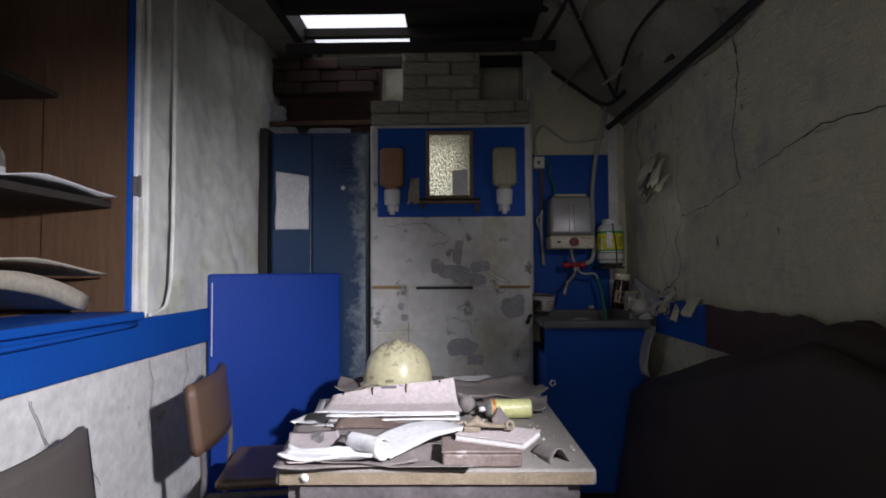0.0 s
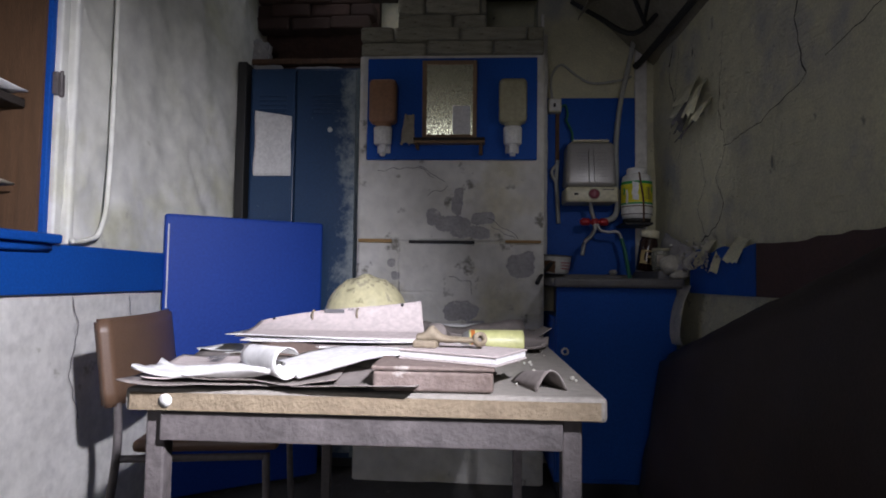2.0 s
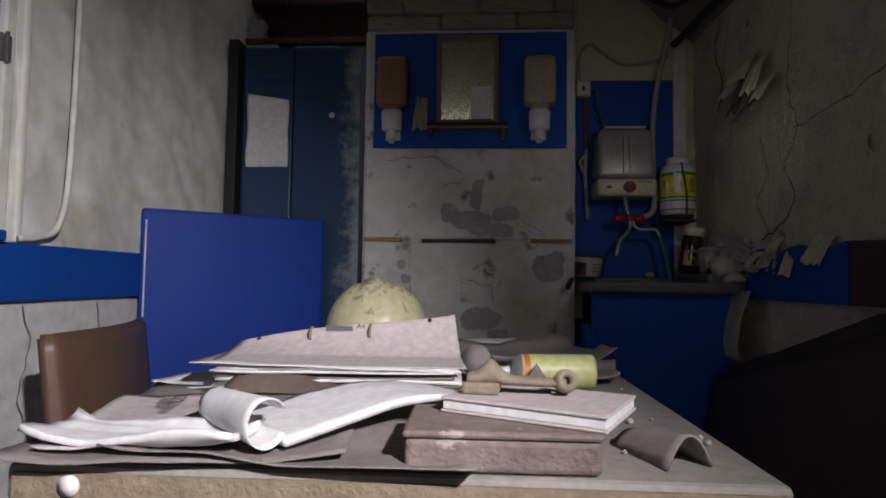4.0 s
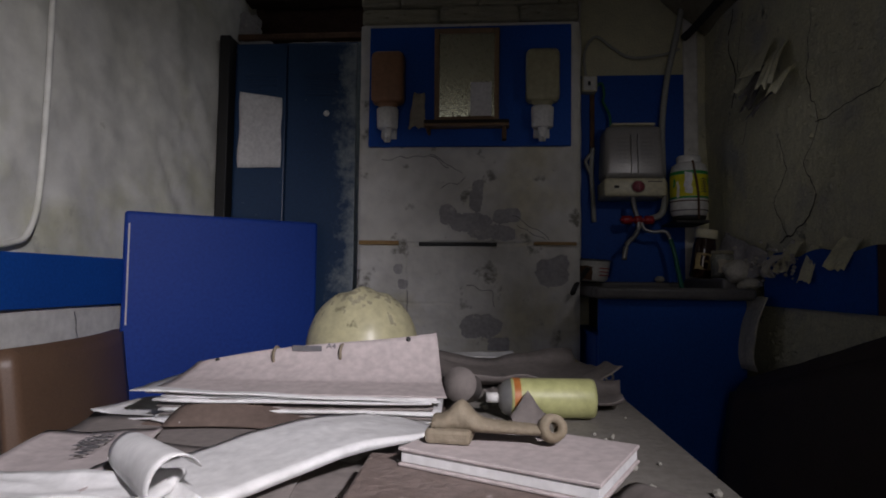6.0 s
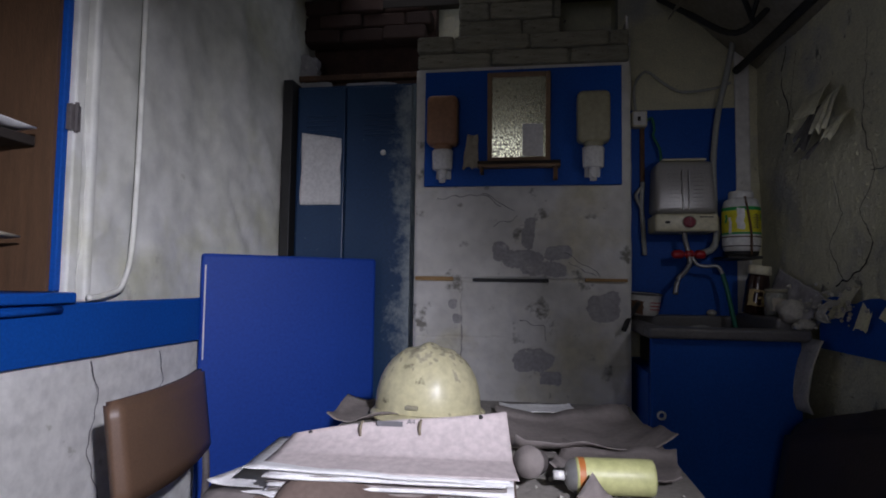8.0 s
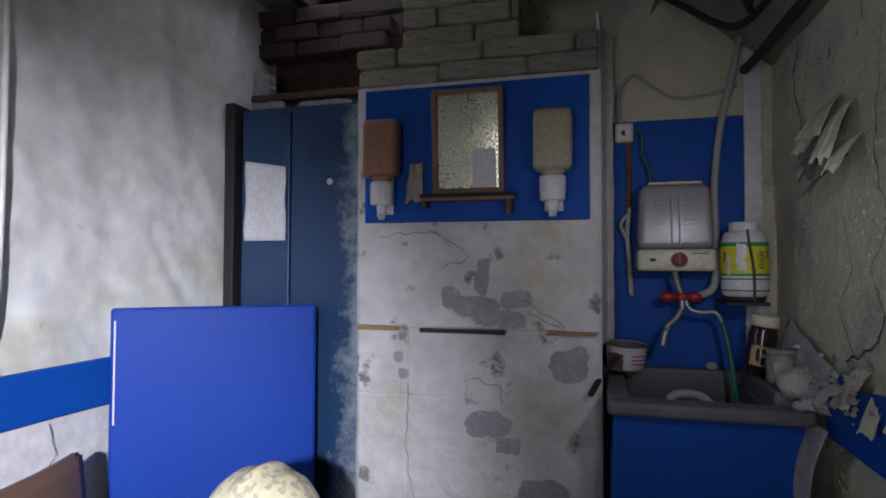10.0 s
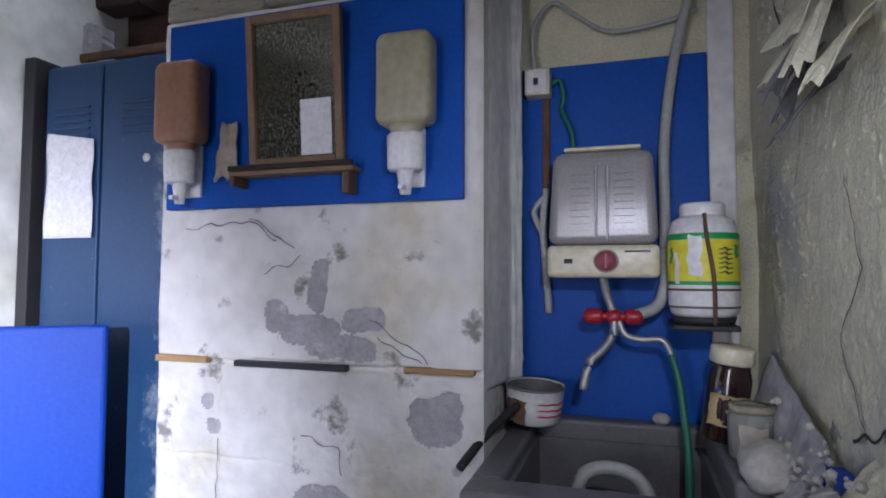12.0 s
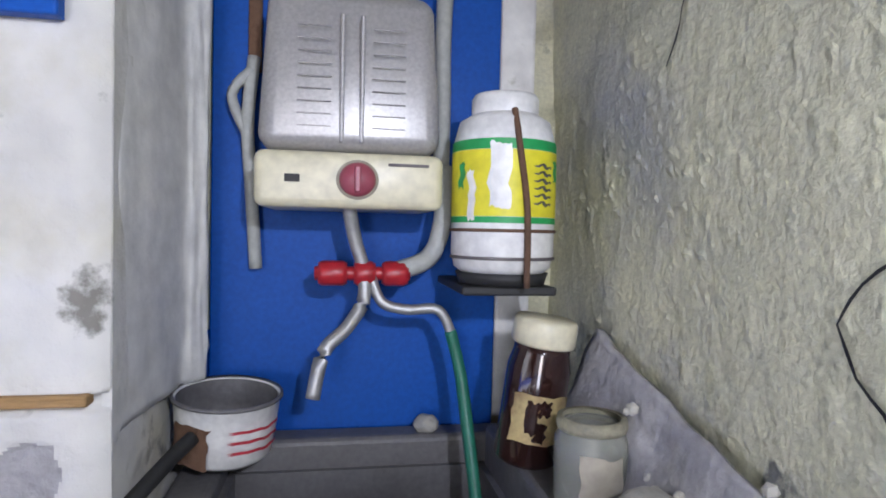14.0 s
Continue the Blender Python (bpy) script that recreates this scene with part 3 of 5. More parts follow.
for k, (y, v, w, l, a) in enumerate([(2.75, 0.25, 0.2, 0.1, 0.5), (3.1, 0.5, 0.25, 0.12, 0.3), (2.3, 0.6, 0.3, 0.1, -0.3)]):
    def flake(u, t, y=y, v=v, w=w, l=l, a=a):
        yy = y + (u - 0.5) * w
        vv = v + a * 0.05 * (u - 0.5)
        return (1.12 - 0.56 * vv - 0.14 * t, yy + 0.04 * bump_at(u * 3, t * 3, a, 1), 2.03 + 0.48 * vv - l * t * (0.6 + 0.4 * t) + 0.02 * bump_at(u, t, y, 4))
    structure(f"trim_plaster_flap_{k + 1}", surface(8, 8, flake, 0.004), CEILING, label="torn plaster flap hanging from the ceiling")

for k, pts in enumerate(([(0.70, 3.42, 2.33), (0.80, 3.3, 2.20), (0.95, 3.2, 2.07), (1.04, 3.0, 2.12), (1.06, 2.5, 2.08)], [(0.62, 2.6, 2.42), (0.82, 2.9, 2.24), (0.98, 3.1, 2.06)], [(0.95, 1.7, 2.17), (0.9, 2.5, 2.18), (0.97, 3.1, 2.08)])):
    structure(f"trim_fallen_lath_{k + 1}", tube(pts, 0.012 - 0.002 * k), BLACK, True, "dark fallen lath and cable under the ceiling")

GLOW = bpy.data.materials.new("bright_overcast_sky")
GLOW.use_nodes = True
_b = GLOW.node_tree.nodes["Principled BSDF"]
_b.inputs["Base Color"].default_value = (0.9, 0.9, 0.9, 1)
_b.inputs["Emission Color"].default_value, _b.inputs["Emission Strength"].default_value = (0.94, 0.97, 1.0, 1), 2.2
structure("backdrop_sky", box(-3.0, 2.4, 2.9, 9.5, 3.2, 3.22), GLOW, label="bright white sky over the skylight hole")

# behind the start, out of view: wall with a doorway left open for daylight
b = box(-1.36, -0.7, -1.9, -1.7, 0, 2.62)
box(0.2, 1.4, -1.9, -1.7, 0, 2.62, bm=b)
box(-0.7, 0.2, -1.9, -1.7, 2.05, 2.62, bm=b)
structure("wall_south", b, WHITEWASH)
structure("ground", box(-30, 30, -30, 30, -0.12, -0.02), CONCRETE)

# ---- cupboard in the west wall ----
cup = thing("wall_cupboard", "open built-in timber cupboard with papers on sagging shelves", "cupboard")
part("end_panel", box(-1.62, -1.362, 2.11, 2.13, 0.99, 2.4, 0.002), TIMBER, cup, "brown varnished plank end")
part("back_panel", box(-1.65, -1.622, 0.25, 2.13, 0.99, 2.4), PALEBOARD, cup, "pale hardboard back")
part("reveal", box(-1.36, -1.06, 2.10, 2.112, 1.03, 2.38), TIMBER, cup, "brown plank reveal")
part("top_panel", box(-1.62, -1.37, 0.25, 2.11, 2.38, 2.4), DARKWOOD, cup)
part("near_panel", box(-1.62, -1.362, 0.25, 0.27, 0.99, 2.38), TIMBER, cup)
part("bottom_panel", box(-1.62, -1.362, 0.27, 2.11, 0.99, 1.028), TIMBER, cup)
part("shelf", box(-1.62, -1.1, 0.3, 2.09, 1.40, 1.425, 0.003), DARKWOOD, cup)
part("shelf", box(-1.62, -1.3, 0.3, 2.09, 1.80, 1.82, 0.003), DARKWOOD, cup)


def sag(u, v, x0=-1.58, x1=-1.08, y0=1.0, y1=2.04, z0=1.16, d=0.05):
    x, y = x0 + (x1 - x0) * v, y0 + (y1 - y0) * u
    return (x, y, z0 + d * (1 - (2 * u - 1) ** 2) + 0.02 * bump_at(x, y, 3, 5))


tagged(mesh_object("cardboard_sheet", surface(20, 10, sag, 0.006), PALEBOARD, True), "warped pale card sheet lying in the cupboard", "card")
b = surface(20, 10, lambda u, v: sag(u, v, -1.56, -1.1, 1.05, 1.95, 1.045, 0.09), 0.05)
tagged(mesh_object("paper_sack", b, PALEBOARD, True), "crumpled buff paper sack on the cupboard sill", "sack")
tagged(mesh_object("shelf_paper", surface(14, 8, lambda u, v: sag(u, v, -1.5, -1.06, 1.5, 2.05, 1.43, 0.02), 0.004), PAPER, True), "dusty white paper curling over the shelf edge", "paper")
jar = thing("glass_bottle", "dusty clear glass bottle on the cupboard shelf", "bottle", pose(-1.35, 1.85, 1.45))
part("body", lathe([(0, 0), (0.035, 0), (0.037, 0.01), (0.037, 0.1), (0.015, 0.14), (0.014, 0.18), (0, 0.18)], 20), GLASS, jar, "", True)
part("label", lathe([(0.0378, 0.02), (0.0378, 0.06)], 20), PAPER, jar, "pale paper label", True)

# ---- lockers ----
lk = thing("locker", "dark blue steel double locker with scuffed edges", "locker")
part("body", box(-0.905, -0.35, 3.29, 3.70, 0.05, 1.95, 0.004), LOCKERBLUE, lk)
part("plinth", box(-0.9, -0.36, 3.31, 3.69, 0.006, 0.05), BLACK, lk)
for x0, x1 in ((-0.89, -0.672), (-0.664, -0.368)):
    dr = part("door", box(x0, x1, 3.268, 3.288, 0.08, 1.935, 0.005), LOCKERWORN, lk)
    for k in range(5):
        z = 1.80 - 0.022 * k
        xm = (x0 + x1) / 2
        part("louvre", box(xm - 0.07, xm + 0.07, 3.262, 3.27, z, z + 0.009, 0.003), LOCKERBLUE, dr)
part("edge_strip", box(-0.367, -0.351, 3.268, 3.288, 0.06, 1.94, 0.003), WORN, lk, "bare worn paint along the locker edge")
part("keyhole_disc", lathe([(0, 0), (0.012, 0), (0.013, 0.003), (0, 0.006)], 16, m=pose(-0.494, 3.268, 1.635, 90, 0, 0)), PLASTICWHITE, lk, "small white disc", True)


def note_point(u, v):
    x, z = -0.868 + 0.185 * u + 0.006 * bump_at(u, v, 2, 3), 1.405 + 0.325 * v - 0.03 * u * v
    return (x, 3.262 - 0.006 - 0.006 * bump_at(x, z, 1, 14), z)


tagged(mesh_object("notice_paper", surface(16, 20, note_point, 0.001), PAPER, True), "creased white paper notice stuck on the locker", "paper")
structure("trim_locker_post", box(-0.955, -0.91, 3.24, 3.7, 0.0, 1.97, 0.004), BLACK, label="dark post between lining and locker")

# sooty bricks over the lockers
lintel = structure("wall_lintel", box(-1.05, -0.33, 3.64, 3.719, 1.96, 2.5), BRICKDARK, label="sooty broken brickwork above the lockers")

# ---- blue panel ----
bp = thing("blue_panel", "blue painted board standing on edge against the lockers", "board", pose(-1.022, 2.745, 0.0, 0, 0, 36))
b = box(0, 0.67, 0, 0.026, 0.02, 1.162, 0.012, 3)
part("board", b, BLUEPANEL, bp)
part("edge_scuff", box(0.012, 0.017, -0.0015, 0.004, 0.78, 1.12), PAPER, bp, "scuffed pale edge")
part("foot", box(0.05, 0.11, -0.02, 0.05, 0.004, 0.02, 0.003), BLACK, bp)
part("foot", box(0.56, 0.62, -0.02, 0.05, 0.004, 0.02, 0.003), BLACK, bp)


# ---- chairs ----
def chair(label, m, vinyl, group):
    ch = thing("stacking_chair", label, "chair", m, group)

    def back_point(u, v):
        x = -0.255 + 0.51 * u
        return (x, -0.205 + 0.03 * (2 * u - 1) ** 2 * -1 - 0.03 * v, 0.555 + 0.235 * v)

    own = surface(14, 6, back_point, 0.035)
    bmesh.ops.bevel(own, geom=[e for e in own.edges if e.calc_face_angle(0) > 0.9], offset=0.008, segments=2, affect="EDGES")
    part("backrest", own, vinyl, ch, "padded vinyl backrest", True)
    part("seat", box(-0.21, 0.21, -0.17, 0.22, 0.425, 0.46, 0.015, 3), vinyl, ch, "padded vinyl seat")
    for sx in (-1.1, 1.1):
        part("leg", tube([(0.2 * sx, -0.235, 0.78), (0.2 * sx, -0.2, 0.5), (0.2 * sx, -0.22, 0.25), (0.205 * sx, -0.24, 0.008)], 0.011), STEELPAINT, ch, "", True)
        part("leg", tube([(0.2 * sx, 0.19, 0.42), (0.2 * sx, 0.2, 0.2), (0.205 * sx, 0.215, 0.008)], 0.011), STEELPAINT, ch, "", True)
        part("rail", tube([(0.2 * sx, -0.19, 0.415), (0.2 * sx, 0.2, 0.415)], 0.010), STEELPAINT, ch, "", True)
    return ch


chair("brown vinyl and steel stacking chair beside the table", pose(-0.565, 2.26, 0.0, 0, 0, -80), VINYL, "stacking chairs")
chair("dusty grey-brown vinyl stacking chair against the wall", pose(-0.65, 1.44, 0.0, 0, 0, -82) @ Matrix.Scale(0.94, 4), VINYLDARK, "stacking chairs")

# ---- table ----
tb = thing("work_table", "dusty laminate table with a chipped chipboard edge and steel legs", "table", pose(0.072, 1.82, 0.0, 0, 0, 0.5))
own = box(-0.335, 0.345, -0.545, 0.575, 0.716, 0.75, 0.006, 2)
part("tabletop", own, TABLETOP, tb, "dusty grey laminate top")
part("edge_band", box(-0.325, 0.335, -0.550, -0.5465, 0.720, 0.744), TABLEEDGE, tb, "chipped chipboard edge")
for sx in (-1, 1):
    for sy in (-1, 1):
        part("leg", box(0.3 * sx - 0.014, 0.3 * sx + 0.014, 0.51 * sy - 0.014, 0.51 * sy + 0.014, 0.006, 0.716, 0.003), STEELPAINT, tb)
    part("apron", box(0.3 * sx - 0.01, 0.3 * sx + 0.01, -0.515, 0.515, 0.675, 0.715, 0.002), STEELPAINT, tb)
for sy in (-1, 1):
    part("apron", box(-0.285, 0.285, 0.53 * sy - 0.01, 0.53 * sy + 0.01, 0.675, 0.715, 0.002), STEELPAINT, tb)

# ---- settee along the east wall ----
st = thing("settee", "dark brown vinyl settee with a slumped sloping back", "settee")


def settee_top(y):
    return 1.04 - 0.283 * (y - 1.4) if y > 1.4 else 1.04 - 0.16 * (1.4 - y)


def settee_back(u, v):
    y, a = 0.55 + 2.28 * u, math.pi * v
    return (1.035 - 0.065 * math.cos(a), y, 0.3 + (settee_top(y) - 0.3) * math.sin(a) ** 0.3 + 0.008 * bump_at(y, v, 2, 6))


part("backrest", surface(50, 20, settee_back, 0.015), SETTEE, st, "", True)
part("seat", box(0.93, 1.06, 0.6, 2.8, 0.2, 0.42, 0.03, 3), SETTEE, st)


def settee_front(u, v):
    y = 0.56 + 2.26 * u
    return (0.88 + 0.085 * v + 0.012 * bump_at(y, v, 5, 4), y, 0.1 + (settee_top(y) - 0.14) * v)


part("cover", surface(40, 16, settee_front, 0.015), SETTEE, st, "dusty dark cover hanging over the front", True)
for y in (0.7, 2.55):
    part("foot", box(0.94, 0.97, y, y + 0.04, 0.006, 0.2, 0.004), BLACK, st)
    part("foot", box(1.02, 1.05, y, y + 0.04, 0.006, 0.2, 0.004), BLACK, st)

# ---- wash board on the breast ----
structure("trim_wash_board", box(-0.282, 0.498, 3.116, 3.136, 1.458, 1.93, 0.003), BLUE, label="blue painted board on the chimney breast")
mr = thing("wall_mirror", "spotted mirror in a narrow brown wooden frame", "mirror")
part("glass", box(-0.005, 0.205, 3.108, 3.111, 1.57, 1.885), MIRROR, mr, "tarnished spotted mirror glass")
for x0, x1, z0, z1 in ((-0.024, -0.005, 1.551, 1.904), (0.205, 0.224, 1.551, 1.904), (-0.005, 0.205, 1.551, 1.57), (-0.005, 0.205, 1.885, 1.904)):
    part("frame", box(x0, x1, 3.098, 3.116, z0, z1, 0.003), FRAMEWOOD, mr, "brown wooden frame")
tagged(mesh_object("card_label", box(0.115, 0.195, 3.102, 3.1045, 1.572, 1.70, 0.001), PAPER), "white card propped in the mirror corner", "card")
lean = Matrix.Translation((0, 3.116, 1.551)) @ Matrix.Rotation(radians(5), 4, "X") @ Matrix.Translation((0, -3.116, -1.551))
for ob in (mr, bpy.data.objects["card_label"]):
    ob.matrix_basis = lean
sh = thing("wash_shelf", "narrow brown wooden shelf below the mirror", "shelf")
part("board", box(-0.06, 0.262, 3.068, 3.116, 1.524, 1.536, 0.003), FRAMEWOOD, sh)
part("rail", box(-0.06, 0.262, 3.064, 3.074, 1.536, 1.548, 0.002), DARKWOOD, sh)
part("bracket", box(-0.05, -0.038, 3.06, 3.116, 1.50, 1.524, 0.003), TIMBER, sh)
part("bracket", box(0.235, 0.252, 3.07, 3.116, 1.475, 1.524, 0.003), TIMBER, sh)


def dispenser(x, z, fill, label):
    d = thing("soap_dispenser", label, "dispenser", pose(x, 3.116, z) @ Matrix.Diagonal((1.0, 0.75, 1.0, 1.0)), "soap dispensers")
    part("backplate", box(-0.03, 0.03, -0.012, 0.0, -0.01, 0.12, 0.003), PLASTICWHITE, d)
    bt = part("bottle", box(-0.062, 0.062, -0.105, -0.014, 0.115, 0.315, 0.022, 4), fill, d, "translucent inverted bottle", True)
    part("neck", lathe([(0.026, 0.085), (0.03, 0.1), (0.045, 0.118), (0, 0.118)], 20, m=pose(0, -0.06, 0)), fill, bt, "", True)
    part("holder", lathe([(0, 0.02), (0.036, 0.02), (0.04, 0.025), (0.042, 0.095), (0.037, 0.1), (0, 0.1)], 24, m=pose(0, -0.06, 0)), PLASTICWHITE, d, "", True)
    part("valve", lathe([(0, -0.03), (0.012, -0.03), (0.016, -0.005), (0.02, 0.02), (0, 0.02)], 14, m=pose(0, -0.06, 0)), PLASTICWHITE, d, "", True)
    part("lever", box(-0.006, 0.006, -0.10, -0.06, -0.022, -0.012, 0.002), PLASTICWHITE, d)


dispenser(-0.2, 1.495, OCHRE, "inverted bottle soap dispenser with orange residue")
dispenser(0.385, 1.495, BOTTLE, "inverted yellowed soap dispenser on the blue board")


def rag_point(u, v):
    x = -0.125 + 0.065 * u * (1 - 0.35 * v) + 0.02 * v
    return (x + 0.008 * bump_at(u, v, 4, 3), 3.098 + 0.012 * bump_at(u, v, 1, 4), 1.525 + 0.135 * v + 0.012 * bump_at(u, v, 9, 4))


tagged(mesh_object("torn_paper", surface(10, 12, rag_point, 0.002), PALEBOARD, True), "torn scrap of pale paper hanging on the board", "paper")

# ---- sink recess ----
structure("trim_sink_board", box(0.568, 1.022, 3.456, 3.478, 0.94, 1.845, 0.003), BLUE, label="blue painted board behind the sink")

ht = thing("water_heater", "silver and cream electric water heater over the sink", "water heater", pose(0.777, 3.455, 1.29) @ Matrix.Diagonal((1.09, 1.0, 1.02, 1.0)))
b = box(-0.112, 0.112, -0.16, -0.002, 0.075, 0.292, 0.022, 4)
for v in b.verts:
    k = max(0.0, (v.co.z - 0.14) / 0.152)
    v.co.x *= 1 - 0.10 * k ** 2
    v.co.y = -0.002 + (v.co.y + 0.002) * (1 - 0.16 * k ** 2)
shell = part("shell", b, SILVER, ht, "silver hammered casing", True)
for sx in (-0.012, 0.012):
    part("rib", box(sx - 0.0025, sx + 0.0025, -0.1635, -0.155, 0.085, 0.25, 0.002), SILVER, shell)
for k in range(9):
    z = 0.105 + 0.016 * k
    for sx in (-0.045, 0.045):
        part("graduation", box(sx - 0.02, sx + 0.02, -0.1612, -0.158, z, z + 0.0012), SILVERDARK, shell)
part("lid", box(-0.08, 0.08, -0.14, -0.02, 0.292, 0.301, 0.004), CREAM, ht, "cream top plate")
pn = part("control_panel", box(-0.114, 0.114, -0.168, -0.002, 0.0, 0.073, 0.012, 3), CREAM, ht, "cream control panel", True)
part("knob", lathe([(0, 0), (0.021, 0), (0.022, 0.008), (0.018, 0.014), (0, 0.015)], 28, m=pose(0.008, -0.166, 0.037, 90, 0, 0)), KNOBRED, pn, "round dull red knob", True)
part("knob_ring", lathe([(0.0215, 0.0), (0.0255, 0.0), (0.0255, 0.004), (0.0215, 0.005)], 28, m=pose(0.008, -0.1665, 0.037, 90, 0, 0)), PALEBOARD, pn, "", True)
part("knob_grip", box(0.004, 0.012, -0.186, -0.178, 0.02, 0.054, 0.002), KNOBRED, pn)
part("indicator", box(-0.078, -0.06, -0.1695, -0.166, 0.032, 0.042, 0.001), BLACK, pn, "dark indicator window")
part("badge", box(0.045, 0.095, -0.1692, -0.166, 0.056, 0.06, 0.0005), STEELPAINT, pn, "small grey badge")

sk = thing("fused_socket", "cream electrical socket box on the blue board edge", "socket", pose(0.612, 3.456, 1.80))
part("box", box(-0.03, 0.035, -0.05, 0, -0.04, 0.03, 0.006, 2), CREAM, sk)
part("plate", box(-0.024, 0.029, -0.054, -0.048, -0.034, 0.024, 0.004, 2), PLASTICWHITE, sk)
part("switch", box(-0.006, 0.006, -0.058, -0.053, -0.016, 0.002, 0.001), BLACK, sk)
tagged(mesh_object("power_cable", tube([(0.605, 3.44, 1.83), (0.60, 3.45, 1.95), (0.65, 3.46, 2.02), (0.72, 3.46, 1.97), (0.80, 3.45, 1.92), (0.93, 3.45, 1.93), (1.0, 3.44, 1.95)], 0.006), GREYPIPE, True), "grey cable looped from the socket along the wall", "cable")
tagged(mesh_object("heater_flex", tube([(0.645, 3.44, 1.79), (0.67, 3.43, 1.80), (0.68, 3.43, 1.75), (0.675, 3.43, 1.72), (0.70, 3.42, 1.66), (0.705, 3.42, 1.59)], 0.006), GREENHOSE, True), "green flex from socket to heater", "cable")
tagged(mesh_object("batten", box(0.622, 0.642, 3.445, 3.456, 1.5, 1.76, 0.003), RUST), "rusty brown strip below the socket", "batten")
b = tube([(0.632, 3.44, 1.52), (0.625, 3.43, 1.42), (0.63, 3.435, 1.33), (0.638, 3.44, 1.20)], 0.010)
b = tube([(0.63, 3.435, 1.50), (0.602, 3.43, 1.46), (0.625, 3.43, 1.40)], 0.008, bm=b)
tagged(mesh_object("hanging_rag", b, GREYPIPE, True), "pale twisted rag hanging beside the heater", "rag")
tagged(mesh_object("drain_hose", tube([(1.02, 3.42, 2.2), (0.985, 3.43, 2.0), (0.945, 3.43, 1.82), (0.92, 3.42, 1.62), (0.918, 3.41, 1.45), (0.916, 3.40, 1.36)], 0.013), GREYPIPE, True), "thick grey hose curving down the blue board", "hose")

tp = thing("mixer_tap", "chrome tap with red valve bodies under the heater", "tap")
part("inlet_pipe", tube([(0.775, 3.33, 1.30), (0.785, 3.345, 1.25), (0.80, 3.35, 1.205)], 0.010), CHROME, tp, "", True)
part("side_pipe", tube([(0.915, 3.38, 1.36), (0.915, 3.37, 1.28), (0.895, 3.36, 1.225), (0.85, 3.35, 1.205)], 0.014), GREYPIPE, tp, "grey bent pipe", True)
for x0, x1 in ((0.735, 0.775), (0.785, 0.815), (0.825, 0.862)):
    part("valve", lathe([(0, 0), (0.015, 0), (0.018, 0.006), (0.018, (x1 - x0) - 0.006), (0.015, x1 - x0), (0, x1 - x0)], 12, m=pose(x0, 3.35, 1.20, 0, 90, 0)), REDPLASTIC, tp, "red plastic valve body", True)
part("valve_stem", tube([(0.73, 3.35, 1.20), (0.865, 3.35, 1.20)], 0.010), REDPLASTIC, tp, "", True)
part("spout", tube([(0.80, 3.345, 1.195), (0.798, 3.34, 1.16), (0.775, 3.325, 1.125), (0.745, 3.31, 1.095), (0.732, 3.30, 1.035)], 0.010), CHROME, tp, "thin chrome spout", True)
part("outlet", tube([(0.81, 3.345, 1.195), (0.825, 3.34, 1.16), (0.86, 3.335, 1.15), (0.905, 3.33, 1.15), (0.925, 3.33, 1.115)], 0.0075), CHROME, tp, "thin bent chrome outlet", True)
tagged(mesh_object("garden_hose", tube([(0.923, 3.33, 1.12), (0.938, 3.325, 1.06), (0.946, 3.30, 0.98), (0.95, 3.26, 0.90), (0.944, 3.20, 0.82)], 0.009), GREENHOSE, True), "green hose running from the tap into the sink", "hose")

gb = thing("gas_bottle", "white container with a torn yellow and green label", "bottle", pose(0.988, 3.30, 1.192) @ Matrix.Scale(1.08, 4))
part("body", lathe([(0, 0.012), (0.05, 0.012), (0.062, 0.022), (0.066, 0.04), (0.066, 0.175), (0.058, 0.205), (0.042, 0.215), (0, 0.215)], 36), PLASTICWHITE, gb, "", True)
part("cap", lathe([(0, 0.21), (0.042, 0.21), (0.043, 0.215), (0.043, 0.235), (0.04, 0.24), (0, 0.241)], 30), PLASTICWHITE, gb, "ridged white cap", True)
part("base", lathe([(0, 0), (0.055, 0), (0.06, 0.015), (0, 0.016)], 30), BLACK, gb, "dark base", True)
part("label", lathe([(0.0668, 0.085), (0.0668, 0.165)], 36), YELLOW, gb, "torn yellow label", True)
for z0, z1 in ((0.077, 0.0845), (0.1655, 0.178)):
    part("green_band", lathe([(0.0668, z0), (0.0668 if z1 < 0.17 else 0.0662, z1)], 36), GREEN, gb, "green label band", True)


def arc_patch(r, a0, a1, z0, z1, seed):
    def f(u, v):
        a = radians(a0 + (a1 - a0) * u + 7 * bump_at(v * 3, seed, 0, 1.3))
        z = z0 + (z1 - z0) * v + 0.006 * bump_at(u * 3, seed, 4, 1.3)
        return (r * math.cos(a), r * math.sin(a), z)
    return surface(10, 8, f)


part("torn_area", arc_patch(0.0674, 240, 262, 0.095, 0.172, 3), PLASTICWHITE, gb, "torn white area of the label", True)
part("torn_area", arc_patch(0.0674, 215, 224, 0.08, 0.14, 7), PLASTICWHITE, gb, "torn white area of the label", True)
part("green_spot", arc_patch(0.0673, 203, 212, 0.12, 0.15, 5), GREEN, gb, "green print", True)
part("green_spot", arc_patch(0.0673, 318, 330, 0.13, 0.155, 9), GREEN, gb, "green print", True)
for k in range(6):
    part("print_line", arc_patch(0.0674, 288, 314, 0.10 + 0.009 * k, 0.1022 + 0.009 * k, 40 + 0.01 * k), INK, gb, "", True)
part("wire_hoop", lathe([(0.0672, 0.066), (0.0690, 0.068), (0.0672, 0.070)], 36), RUST, gb, "rusty wire hoop", True)
part("wire_hoop", lathe([(0.0665, 0.032), (0.0675, 0.034), (0.0665, 0.036)], 36), STEELPAINT, gb, "", True)
